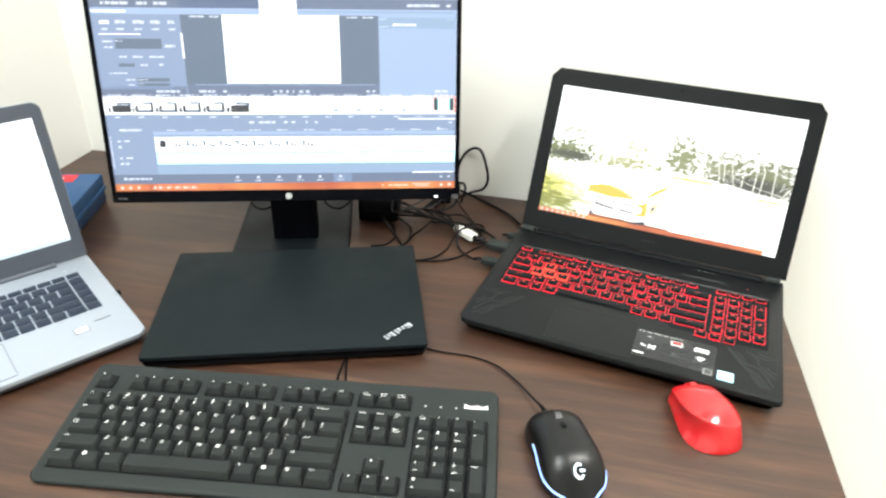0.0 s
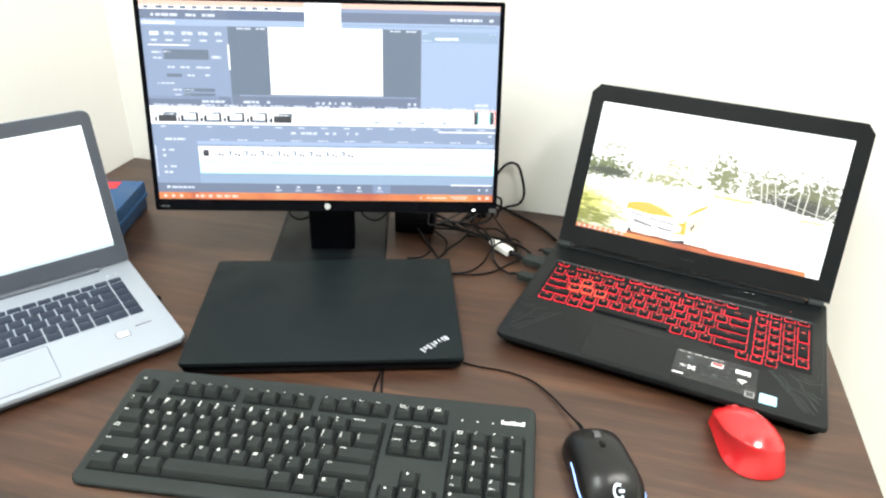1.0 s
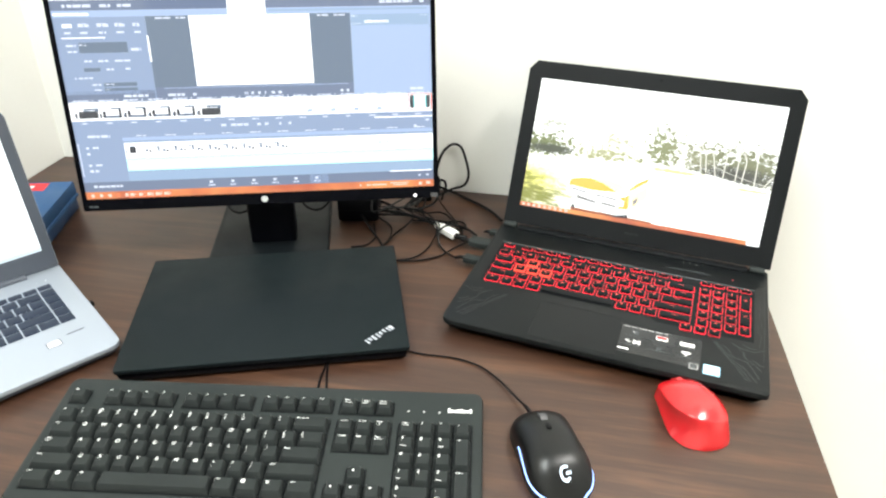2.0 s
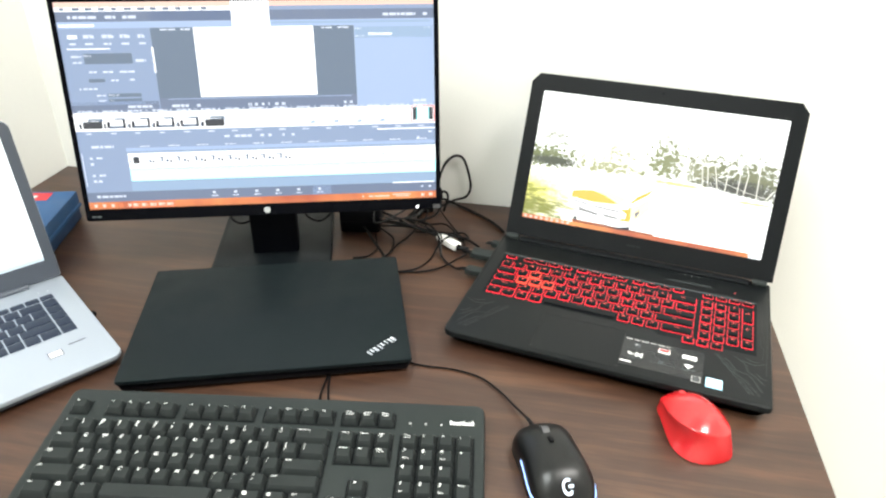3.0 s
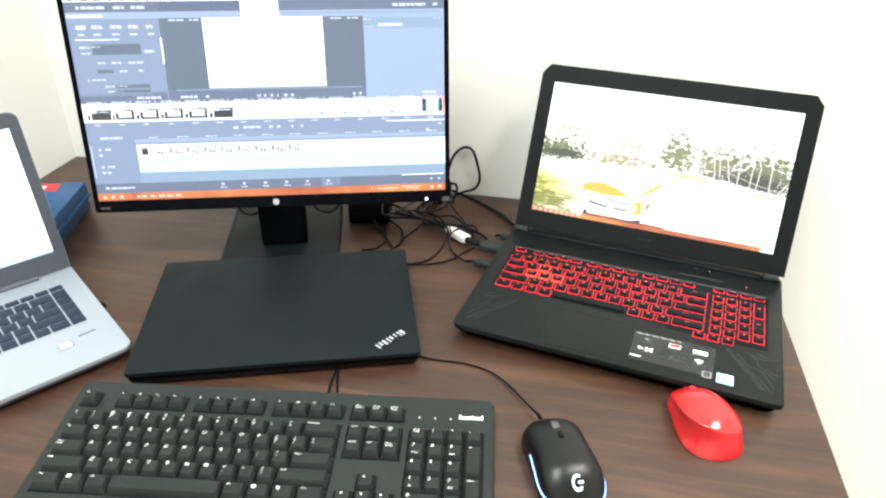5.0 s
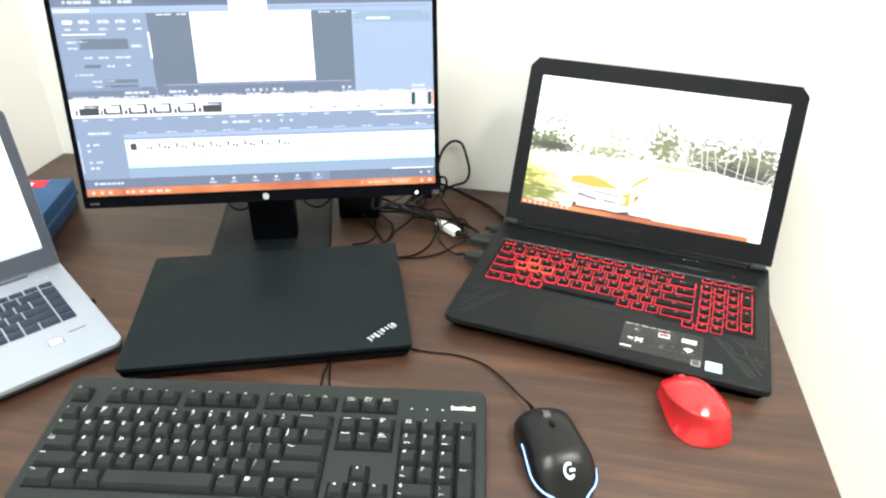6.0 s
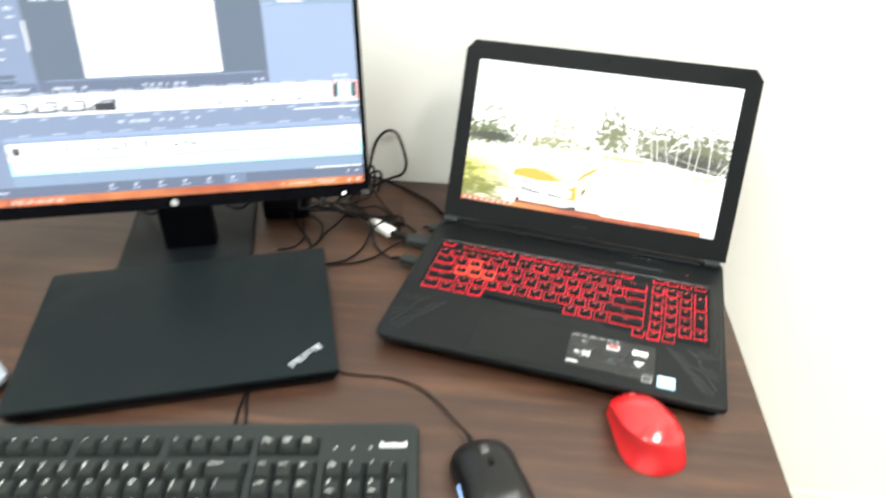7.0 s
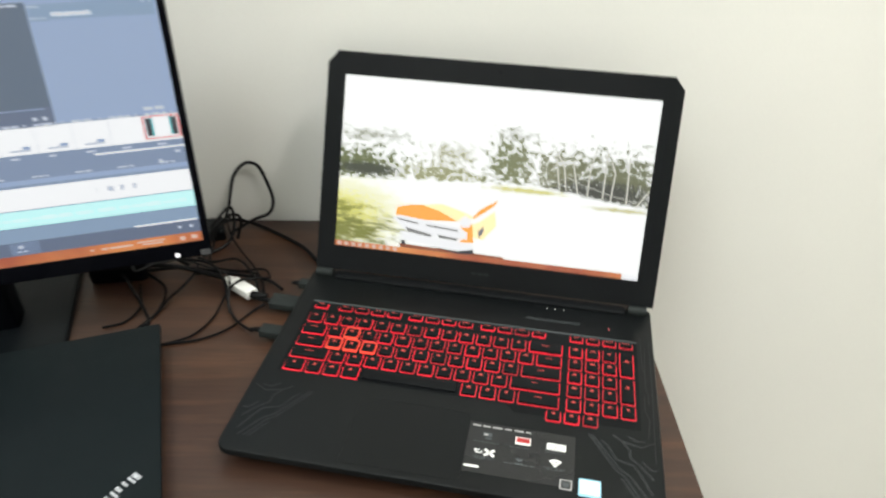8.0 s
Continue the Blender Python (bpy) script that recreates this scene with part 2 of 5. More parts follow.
bar_co, bar_no, bar_ra = bar_n.new("ShaderNodeTexCoord"), bar_n.new("ShaderNodeTexNoise"), bar_n.new("ShaderNodeValToRGB")
bar_no.inputs["Scale"].default_value, bar_no.inputs["Detail"].default_value = 9.0, 3
bar_ra.color_ramp.elements[0].position, bar_ra.color_ramp.elements[0].color = 0.38, (0.50, 0.10, 0.045, 1)
bar_ra.color_ramp.elements[1].position, bar_ra.color_ramp.elements[1].color = 0.68, (1.0, 0.36, 0.10, 1)
bar_l.new(bar_co.outputs["Object"], bar_no.inputs["Vector"])
bar_l.new(bar_no.outputs[0], bar_ra.inputs[0])
bar_l.new(bar_ra.outputs[0], bar_n["Principled BSDF"].inputs["Emission Color"])
S_PEACH = glow("display_peach", (0.95, 0.62, 0.52), 1.18)
S_BLACK = glow("display_black", (0.03, 0.035, 0.05), 1.18)
S_TEAL = glow("display_teal", (0.16, 0.62, 0.66), 1.18)
S_AUDIO = glow("display_pale_teal", (0.58, 1.0, 1.0), 1.5)
S_LANE = glow("display_lane_blue", (0.27, 0.39, 0.56), 1.3)
S_FOAM = glow("display_waveform", (0.80, 1.0, 1.0), 1.5)
S_RED = glow("display_red", (0.9, 0.06, 0.06), 1.18)
S_CARRED = glow("display_car_orange", (1.0, 0.34, 0.05), 1.95)
S_CHROME = glow("display_chrome", (0.30, 0.30, 0.30), 1.18)
S_HOOD = glow("display_pale_orange", (1.0, 0.80, 0.42), 1.95)
S_BRANCH = glow("display_bark", (0.95, 0.95, 0.85), 1.0)
S_EARTH = glow("display_earth", (0.36, 0.09, 0.03), 1.18)
PICTURE = wallpaper_picture()


# ---------------- mesh helpers ----------------
def finish(name, bm, materials, smooth=True):
    me = bpy.data.meshes.new(name)
    bmesh.ops.recalc_face_normals(bm, faces=bm.faces)
    bm.to_mesh(me)
    bm.free()
    for m in materials if isinstance(materials, (list, tuple)) else [materials]:
        me.materials.append(m)
    if smooth:
        me.shade_smooth()
        me.set_sharp_from_angle(angle=radians(38))
    return me


def part(name, bm, material, parent, label="", m=None):
    """One mesh object under a thing or a part; bm may be a finished mesh that alike pieces share."""
    ob = new(name, bm if isinstance(bm, bpy.types.Mesh) else finish(name, bm, material))
    ob.parent = parent
    if m is not None:
        ob.matrix_basis = m
    if label:
        ob["label"] = label
    return ob


def thing(name, label, category, m, group="", kind=""):
    ob = new(name)
    ob.empty_display_size = 0.05
    ob.matrix_basis = m
    return tagged(ob, label, category, group, kind)


def setting(name, bm, material, label, category):
    return tagged(new(name, finish(name, bm, material)), label, category, kind="structure")


def rrect(w, h, r, seg=5, cx=0.0, cy=0.0):
    """The outline of a rounded rectangle, anticlockwise; r is one radius or four, from the corner (+, +) on."""
    rs = r if isinstance(r, (list, tuple)) else (r,) * 4
    out = []
    for k, (sx, sy) in enumerate(((1, 1), (-1, 1), (-1, -1), (1, -1))):
        q = max(rs[k], 1e-5)
        for i in range(seg + 1):
            a = radians(90 * k + 90 * i / seg)
            out.append((cx + sx * (w / 2 - q) + q * math.cos(a), cy + sy * (h / 2 - q) + q * math.sin(a)))
    return out


def inset(pts, d):
    """The outline moved in by d."""
    if not d:
        return list(pts)
    out, n = [], len(pts)
    for i in range(n):
        (ax, ay), (bx, by), (cx, cy) = pts[i - 1], pts[i], pts[(i + 1) % n]
        e, f = Vector((bx - ax, by - ay)), Vector((cx - bx, cy - by))
        e = e.normalized() if e.length > 1e-9 else f.normalized()
        f = f.normalized() if f.length > 1e-9 else e
        nrm = Vector((-e.y - f.y, e.x + f.x))
        nrm = nrm.normalized() if nrm.length > 1e-9 else Vector((0, 0))
        out.append((bx + nrm.x * d, by + nrm.y * d))
    return out


def prism(bm, pts, z0, z1, bevel=0.0, low=0.0, zf=None):
    """A plate with that outline from z0 to z1, with rounded upper and lower rims. zf(x, y) may lift each point."""
    levels = []
    if low:
        levels += [(low, z0), (low * 0.3, z0 + low * 0.3), (0, z0 + low)]
    else:
        levels += [(0, z0)]
    if bevel:
        levels += [(0, z1 - bevel), (bevel * 0.3, z1 - bevel * 0.3), (bevel, z1)]
    else:
        levels += [(0, z1)]
    loops = []
    for d, z in levels:
        loops.append([bm.verts.new((x, y, z + (zf(x, y) if zf else 0.0))) for x, y in inset(pts, d)])
    for a, b in zip(loops, loops[1:]):
        for i in range(len(a)):
            j = (i + 1) % len(a)
            bm.faces.new((a[i], a[j], b[j], b[i]))
    bm.faces.new(loops[-1])
    bm.faces.new(list(reversed(loops[0])))
    return bm


def plate(w, h, r, z0, z1, bevel=0.0, low=0.0, cx=0.0, cy=0.0, seg=5, zf=None):
    return prism(bmesh.new(), rrect(w, h, r, seg, cx, cy), z0, z1, bevel, low, zf)


def box(x0, x1, y0, y1, z0, z1, bevel=0.0):
    return prism(bmesh.new(), [(x1, y1), (x0, y1), (x0, y0), (x1, y0)], z0, z1, bevel, bevel)


def ring(bm, outer, inner, z0, z1, bevel=0.0):
    """A frame between two outlines with the same number of points."""
    rows = [[bm.verts.new((x, y, z)) for x, y in pts] for pts, z in
            ((outer, z0), (outer, z1 - bevel), (inset(outer, bevel), z1), (inset(inner, -bevel * 0.5), z1), (inner, z1 - bevel * 0.5), (inner, z0))]
    for a, b in zip(rows, rows[1:] + rows[:1]):
        for i in range(len(a)):
            j = (i + 1) % len(a)
            bm.faces.new((a[i], a[j], b[j], b[i]))
    return bm


def smooth_path(pts, steps=8):
    p = [Vector(q) for q in pts]
    p = [p[0] * 2 - p[1]] + p + [p[-1] * 2 - p[-2]]
    out = []
    for i in range(1, len(p) - 2):
        for k in range(steps):
            t = k / steps
            out.append(0.5 * ((2 * p[i]) + (p[i + 1] - p[i - 1]) * t + (2 * p[i - 1] - 5 * p[i] + 4 * p[i + 1] - p[i + 2]) * t * t
                              + (3 * p[i] - p[i - 1] - 3 * p[i + 1] + p[i + 2]) * t ** 3))
    return out + [p[-2]]


def tube(bm, pts, radius, sides=8, steps=8):
    """A round cable through the points; radius is one number or one for each end."""
    path = smooth_path(pts, steps) if steps > 1 else [Vector(q) for q in pts]
    r0, r1 = radius if isinstance(radius, tuple) else (radius, radius)
    rows, side = [], None
    for i, p in enumerate(path):
        d = (path[min(i + 1, len(path) - 1)] - path[max(i - 1, 0)]).normalized()
        if side is None:
            side = d.orthogonal().normalized()
        side = (side - d * side.dot(d)).normalized()
        up = d.cross(side)
        r = r0 + (r1 - r0) * i / max(1, len(path) - 1)
        rows.append([bm.verts.new(p + r * (math.cos(a) * side + math.sin(a) * up)) for a in (2 * math.pi * k / sides for k in range(sides))])
    for a, b in zip(rows, rows[1:]):
        for i in range(sides):
            j = (i + 1) % sides
            bm.faces.new((a[i], a[j], b[j], b[i]))
    bm.faces.new(list(reversed(rows[0])))
    bm.faces.new(rows[-1])
    return bm


def flat(bm, pts, z):
    return bm.faces.new([bm.verts.new((x, y, z)) for x, y in pts])


def bars(rects, z):
    """Flat rectangles (x0, y0, x1, y1) as one thin sheet."""
    bm = bmesh.new()
    for x0, y0, x1, y1 in rects:
        flat(bm, [(x0, y0), (x1, y0), (x1, y1), (x0, y1)], z)
    return bm


def bar_parts(name, rects, z, material, parent, label="", m=None):
    """Each flat rectangle as a part of its own."""
    for r in rects:
        part(name, bars([r], z), material, parent, label, m)


def disc(bm, cx, cy, r, z, seg=20):
    return flat(bm, [(cx + r * math.cos(2 * math.pi * k / seg), cy + r * math.sin(2 * math.pi * k / seg)) for k in range(seg)], z)


TEXTS = {}


def letters(body, size, shear=0.0, bold=0.0):
    """A flat mesh of the characters in the built-in font."""
    key = (body, size, shear)
    if key not in TEXTS:
        cu = bpy.data.curves.new("legend", "FONT")
        cu.body, cu.size, cu.shear, cu.offset, cu.resolution_u = body, size, shear, bold, 2
        cu.space_line = 0.85
        ob = new("legend", cu)
        bpy.context.view_layer.update()
        me = bpy.data.meshes.new_from_object(ob.evaluated_get(bpy.context.evaluated_depsgraph_get()))
        bpy.data.objects.remove(ob)
        me.materials.clear()
        me.materials.append(PRINT)
        TEXTS[key] = me
    return TEXTS[key]


# ---------------- room ----------------
X0, X1, Y0, Y1 = -0.66, 2.60, -2.60, 0.566
setting("floor", box(X0 - 0.12, X1 + 0.12, Y0 - 0.12, Y1 + 0.12, -0.10, 0.0), TILE, "pale glossy tiled floor under the desk", "floor")
setting("ceiling", box(X0 - 0.12, X1 + 0.12, Y0 - 0.12, Y1 + 0.12, CEIL, CEIL + 0.1), CEILING, "plain white painted ceiling", "ceiling")
setting("wall_north", box(X0, X1, Y1, Y1 + 0.12, 0.0, CEIL), WALL, "smooth cream-white painted wall behind the desk", "wall")
setting("wall_west", box(X0 - 0.12, X0, Y0, Y1 + 0.12, 0.0, CEIL), WALL, "smooth cream-white painted wall beside the desk", "wall")
setting("wall_east", box(X1, X1 + 0.12, Y0, Y1 + 0.12, 0.0, CEIL), WALL, "smooth cream-white painted wall of the room", "wall")
setting("wall_south", box(X0, X1, Y0 - 0.12, Y0, 0.0, CEIL), WALL, "smooth cream-white painted wall of the room", "wall")
setting("baseboard", box(0.62, X1, Y1 - 0.010, Y1 - 0.0005, 0.0005, 0.035, 0.002), SKIRT, "low white skirting along the wall", "baseboard")
# unseen panels round the key lamp and the added fill
for (lx, ly), span, watts, tint in LAMPS:
    lamp_body = thing("key_fill_panel", "unseen square white ceiling panel for the key and fill light", "lamp", pose(lx, ly, CEIL), "ceiling lights")
    part("housing", plate(span + 0.04, span + 0.04, 0.02, -0.060, 0.0, 0.0, 0.004), WHITE, lamp_body)
    part("diffuser", plate(span, span, 0.01, -0.066, -0.0605), DIFFUSER, lamp_body, "glowing milky diffuser")

# ---------------- desk ----------------
desk = thing("desk", "dark walnut laminate desk standing in the room's corner", "desk", pose(0, 0, 0))
DX0, DX1, DY0, DY1 = -0.655, 0.585, -0.205, 0.560
part("desktop", box(DX0, DX1, DY0, DY1, DESK - 0.030, DESK, 0.0012), WOOD, desk, "dark brown wood-grain laminate top")
for x in (DX0 + 0.02, DX1 - 0.045):
    part("side_panel", box(x, x + 0.025, DY0 + 0.04, DY1 - 0.02, 0.0, DESK - 0.0305, 0.001), EDGE, desk)
part("modesty_panel", box(DX0 + 0.046, DX1 - 0.046, DY1 - 0.06, DY1 - 0.042, 0.30, DESK - 0.0305, 0.001), EDGE, desk)


# ---------------- keys ----------------
KEYMESH = {}


def cap(w, d, h, taper, back, dish, material):
    """A keycap: wide at the foot, narrower at its top, which lies a little to the back."""
    key = (round(w, 5), round(d, 5), h, material.name)
    if key not in KEYMESH:
        bm = bmesh.new()
        rows = []
        for k, z in ((0.0, 0.0), (0.12, h * 0.25), (0.88, h * 0.9), (1.0, h)):
            e = 0.0003 if k == 1.0 else 0.0
            rows.append([bm.verts.new((x, y + back * k, z)) for x, y in rrect(w - 2 * taper * k - 2 * e, d - 2 * taper * k - 2 * e, 0.0010 + 0.0006 * k, 2)])
        for a, b in zip(rows, rows[1:]):
            for i in range(len(a)):
                j = (i + 1) % len(a)
                bm.faces.new((a[i], a[j], b[j], b[i]))
        mid = bm.verts.new((0, back, h - dish))
        top = rows[-1]
        for i in range(len(top)):
            bm.faces.new((top[i], top[(i + 1) % len(top)], mid))
        KEYMESH[key] = finish("key", bm, material)
    return KEYMESH[key]


def desk_keyboard():
    """A full-size wired keyboard on its slope, 456 mm wide."""
    kb = thing("keyboard", "black full-size wired keyboard with white legends on the desk", "keyboard", pose(0.0053, 0.0035, DESK, 0, 0, 7.6))
    W, D = 0.456, 0.157
    slope = lambda x, y: 0.0062 + 0.0165 * (y + D) / D
    body = bmesh.new()
    outer = rrect(W, D, (0.010, 0.010, 0.013, 0.013), 6, 0, -D / 2)
    loops = []
    for d, k, dz in ((0.004, 0, 0.001), (0.001, 0, 0.003), (0.0, 0, 0.005), (0.0, 1, -0.0035), (0.0012, 1, -0.0010), (0.0035, 1, 0.0)):
        loops.append([body.verts.new((x, y, dz + (k * slope(x, y)))) for x, y in inset(outer, d)])
    for a, b in zip(loops, loops[1:]):
        for i in range(len(a)):
            j = (i + 1) % len(a)
            body.faces.new((a[i], a[j], b[j], b[i]))
    body.faces.new(loops[-1])
    body.faces.new(list(reversed(loops[0])))
    deck = part("deck", body, DARK, kb, "matte black plastic body")
    tilt = Matrix.Rotation(math.atan(0.0165 / D), 4, "X")
    at = lambda x, y, dz=0.0: Matrix.Translation((x, y, slope(x, y) + dz)) @ tilt
    U = 0.0190
    x0 = -W / 2 + 0.0115
    yr = [-D + 0.0260 + U * i for i in range(5)] + [-D + 0.1285]
    keys = []  # x centre, y centre, width, depth, upper-left legend, second line

    def run(x, y, names, d=U):
        for name in names:
            w, body_text = name if isinstance(name, tuple) else (1, name)
            if body_text is not None:
                keys.append((x + w * U / 2, y, w * U, d, body_text))
            x += w * U

    run(x0, yr[0], [(1.5, "Ctrl"), (1.25, "#win"), (1.25, "Alt"), (5.75, ""), (1.25, "Alt"), (1.25, "#win"), (1.25, "#menu"), (1.5, "Ctrl")])
    run(x0, yr[1], [(2.25, "Shift"), "Z", "X", "C", "V", "B", "N", "M", "<\n,", ">\n.", "?\n/", (2.75, "Shift")])
    run(x0, yr[2], [(1.75, "Caps\nLock"), "A", "S", "D", "F", "G", "H", "J", "K", "L", ":\n;", "\"\n'", (2.25, "Enter")])
    run(x0, yr[3], [(1.5, "Tab"), "Q", "W", "E", "R", "T", "Y", "U", "I", "O", "P", "{\n[", "}\n]", (1.5, "|\n\\")])
    run(x0, yr[4], ["~\n`", "!\n1", "@\n2", "#\n3", "$\n4", "%\n5", "^\n6", "&\n7", "*\n8", "(\n9", ")\n0", "_\n-", "+\n=", (2, "Backspace")])
    run(x0, yr[5], ["Esc", (1, None), "F1", "F2", "F3", "F4", (0.5, None), "F5", "F6", "F7", "F8", (0.5, None), "F9", "F10", "F11", "F12"], 0.0175)
    nx = x0 + 15 * U + 0.0075
    run(nx, yr[5], ["Print\nScreen", "Scroll\nLock", "Pause\nBreak"], 0.0175)
    run(nx, yr[4] - 0.001, ["Insert", "Home", "Page\nUp"])
    run(nx, yr[3] - 0.001, ["Delete", "End", "Page\nDown"])
    run(nx, yr[1] - 0.001, [(1, None), "#up"])
    run(nx, yr[0] - 0.001, ["#left", "#down", "#right"])
    px = nx + 3 * U + 0.0075
    run(px, yr[4] - 0.001, ["Num\nLock", "/", "*", "-"])
    run(px, yr[3] - 0.001, ["7", "8", "9"])
    run(px, yr[2] - 0.001, ["4", "5", "6"])
    run(px, yr[1] - 0.001, ["1", "2", "3"])
    run(px, yr[0] - 0.001, [(2, "0"), "."])
    keys.append((px + 3.5 * U, (yr[3] + yr[2]) / 2 - 0.001, U, 2 * U, "+"))
    keys.append((px + 3.5 * U, (yr[1] + yr[0]) / 2 - 0.001, U, 2 * U, "Enter"))
    H = 0.0078
    # wells in which the blocks of keys stand: flat sheets, the gaps' shade painted black
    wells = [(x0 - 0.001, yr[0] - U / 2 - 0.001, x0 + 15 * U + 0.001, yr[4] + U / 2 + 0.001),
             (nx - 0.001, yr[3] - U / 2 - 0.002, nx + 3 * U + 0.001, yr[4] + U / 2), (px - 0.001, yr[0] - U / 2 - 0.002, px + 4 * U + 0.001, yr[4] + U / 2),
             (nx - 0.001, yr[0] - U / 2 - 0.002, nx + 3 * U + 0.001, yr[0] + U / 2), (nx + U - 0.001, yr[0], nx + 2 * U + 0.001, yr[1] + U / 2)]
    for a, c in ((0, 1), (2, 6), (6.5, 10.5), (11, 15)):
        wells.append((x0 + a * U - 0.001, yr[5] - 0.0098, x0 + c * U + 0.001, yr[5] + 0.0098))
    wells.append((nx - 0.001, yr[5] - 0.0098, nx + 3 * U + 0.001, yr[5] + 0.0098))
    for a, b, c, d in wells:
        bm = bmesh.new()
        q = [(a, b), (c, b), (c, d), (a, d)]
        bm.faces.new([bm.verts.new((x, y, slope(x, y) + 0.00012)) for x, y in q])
        part("shaded_key_well", bm, BLACK, deck)
    for x, y, w, d, text in keys:
        ob = part("key", cap(w - 0.0014, d - 0.0014, H, 0.0027 if w < 0.1 else 0.0020, 0.0011, 0.0004, KEYCAP), None, kb, m=at(x, y, 0.0002))
        ob.data.name = "key"
        tx, ty, tz = -w / 2 + 0.0045, d / 2 - 0.0062, H + 0.00012
        if text in ("#win", "#menu", "#up", "#down", "#left", "#right"):
            bm = bmesh.new()
            s = 0.0019
            if text == "#win":
                for a, b in ((0, 0), (1, 0), (0, 1), (1, 1)):
                    flat(bm, [(a * 0.0021, b * 0.0019), (a * 0.0021 + s, b * 0.0019), (a * 0.0021 + s, b * 0.0019 + 0.0017), (a * 0.0021, b * 0.0019 + 0.0017)], 0)
            elif text == "#menu":
                for b in range(4):
                    flat(bm, [(0, b * 0.0009), (0.0034, b * 0.0009), (0.0034, b * 0.0009 + 0.0005), (0, b * 0.0009 + 0.0005)], 0)
            else:
                turn = {"#up": 90, "#down": 270, "#left": 180, "#right": 0}[text]
                flat(bm, [(0.0024 + 0.0016 * math.cos(radians(turn + q)), 0.0012 + 0.0016 * math.sin(radians(turn + q))) for q in (0, 130, 230)], 0)
            part("legend", bm, PRINT, ob, m=Matrix.Translation((tx + 0.001, ty - 0.001, tz)))
        elif text:
            long = len(text.split("\n")[0]) > 1
            two = "\n" in text
            if long:
                me = letters(text, 0.0031, 0.18, 0.0)
            else:
                me = letters(text, 0.0056 if not two else 0.0047, 0.16, 0.00003)
            part("legend", me, None, ob, m=Matrix.Translation((tx, ty + (0.001 if long else 0), tz)))
    SECOND = {"7": "Home", "9": "PgUp", "1": "End", "3": "PgDn", "0": "Ins", ".": "Del"}
    for x, y, w, d, text in keys:
        if x > px and text in SECOND:
            part("legend", letters(SECOND[text], 0.0026, 0.18, 0.0), None, kb, m=at(x, y, 0.0002) @ Matrix.Translation((-w / 2 + 0.0045, -d / 2 + 0.0052, H + 0.00012)))
    # lock lights and the maker's mark as plain bars
    for i in range(3):
        bm = plate(0.0022, 0.0022, 0.0006, 0, 0.0003, seg=2)
        part("lock_light", bm, SIGN, kb, m=at(px + 0.0085 + i * 0.0165, yr[5] - 0.001, 0.0001))
    mark = bars([(0.0029 * k, 0.0, 0.0029 * k + 0.0021, h) for k, h in enumerate((0.0050, 0.0034, 0.0034, 0.0040, 0.0046, 0.0034, 0.0034, 0.0050))], 0)
    part("maker_mark", mark, PRINT, kb, "plain white bars", m=at(px + 0.0505, yr[5] - 0.0005, 0.0003) @ Matrix.Scale(1.12, 4))
    for sx in (-1, 1):
        for y in (-0.015, -D + 0.016):
            part("foot", plate(0.022, 0.008, 0.003, 0.0, 0.0035, cx=sx * (W / 2 - 0.03), cy=y, seg=2), RUBBER, kb)
    return kb


desk_keyboard()


# ---------------- gaming laptop ----------------
def strokes(segs, width, z):
    bm = bmesh.new()
    for path in segs:
        for (ax, ay), (bx, by) in zip(path, path[1:]):
            d = Vector((bx - ax, by - ay))
            d.normalize()
            n = Vector((-d.y, d.x)) * width / 2
            flat(bm, [(ax + n.x, ay + n.y), (bx + n.x, by + n.y), (bx - n.x, by - n.y), (ax - n.x, ay - n.y)], z)
    return bm


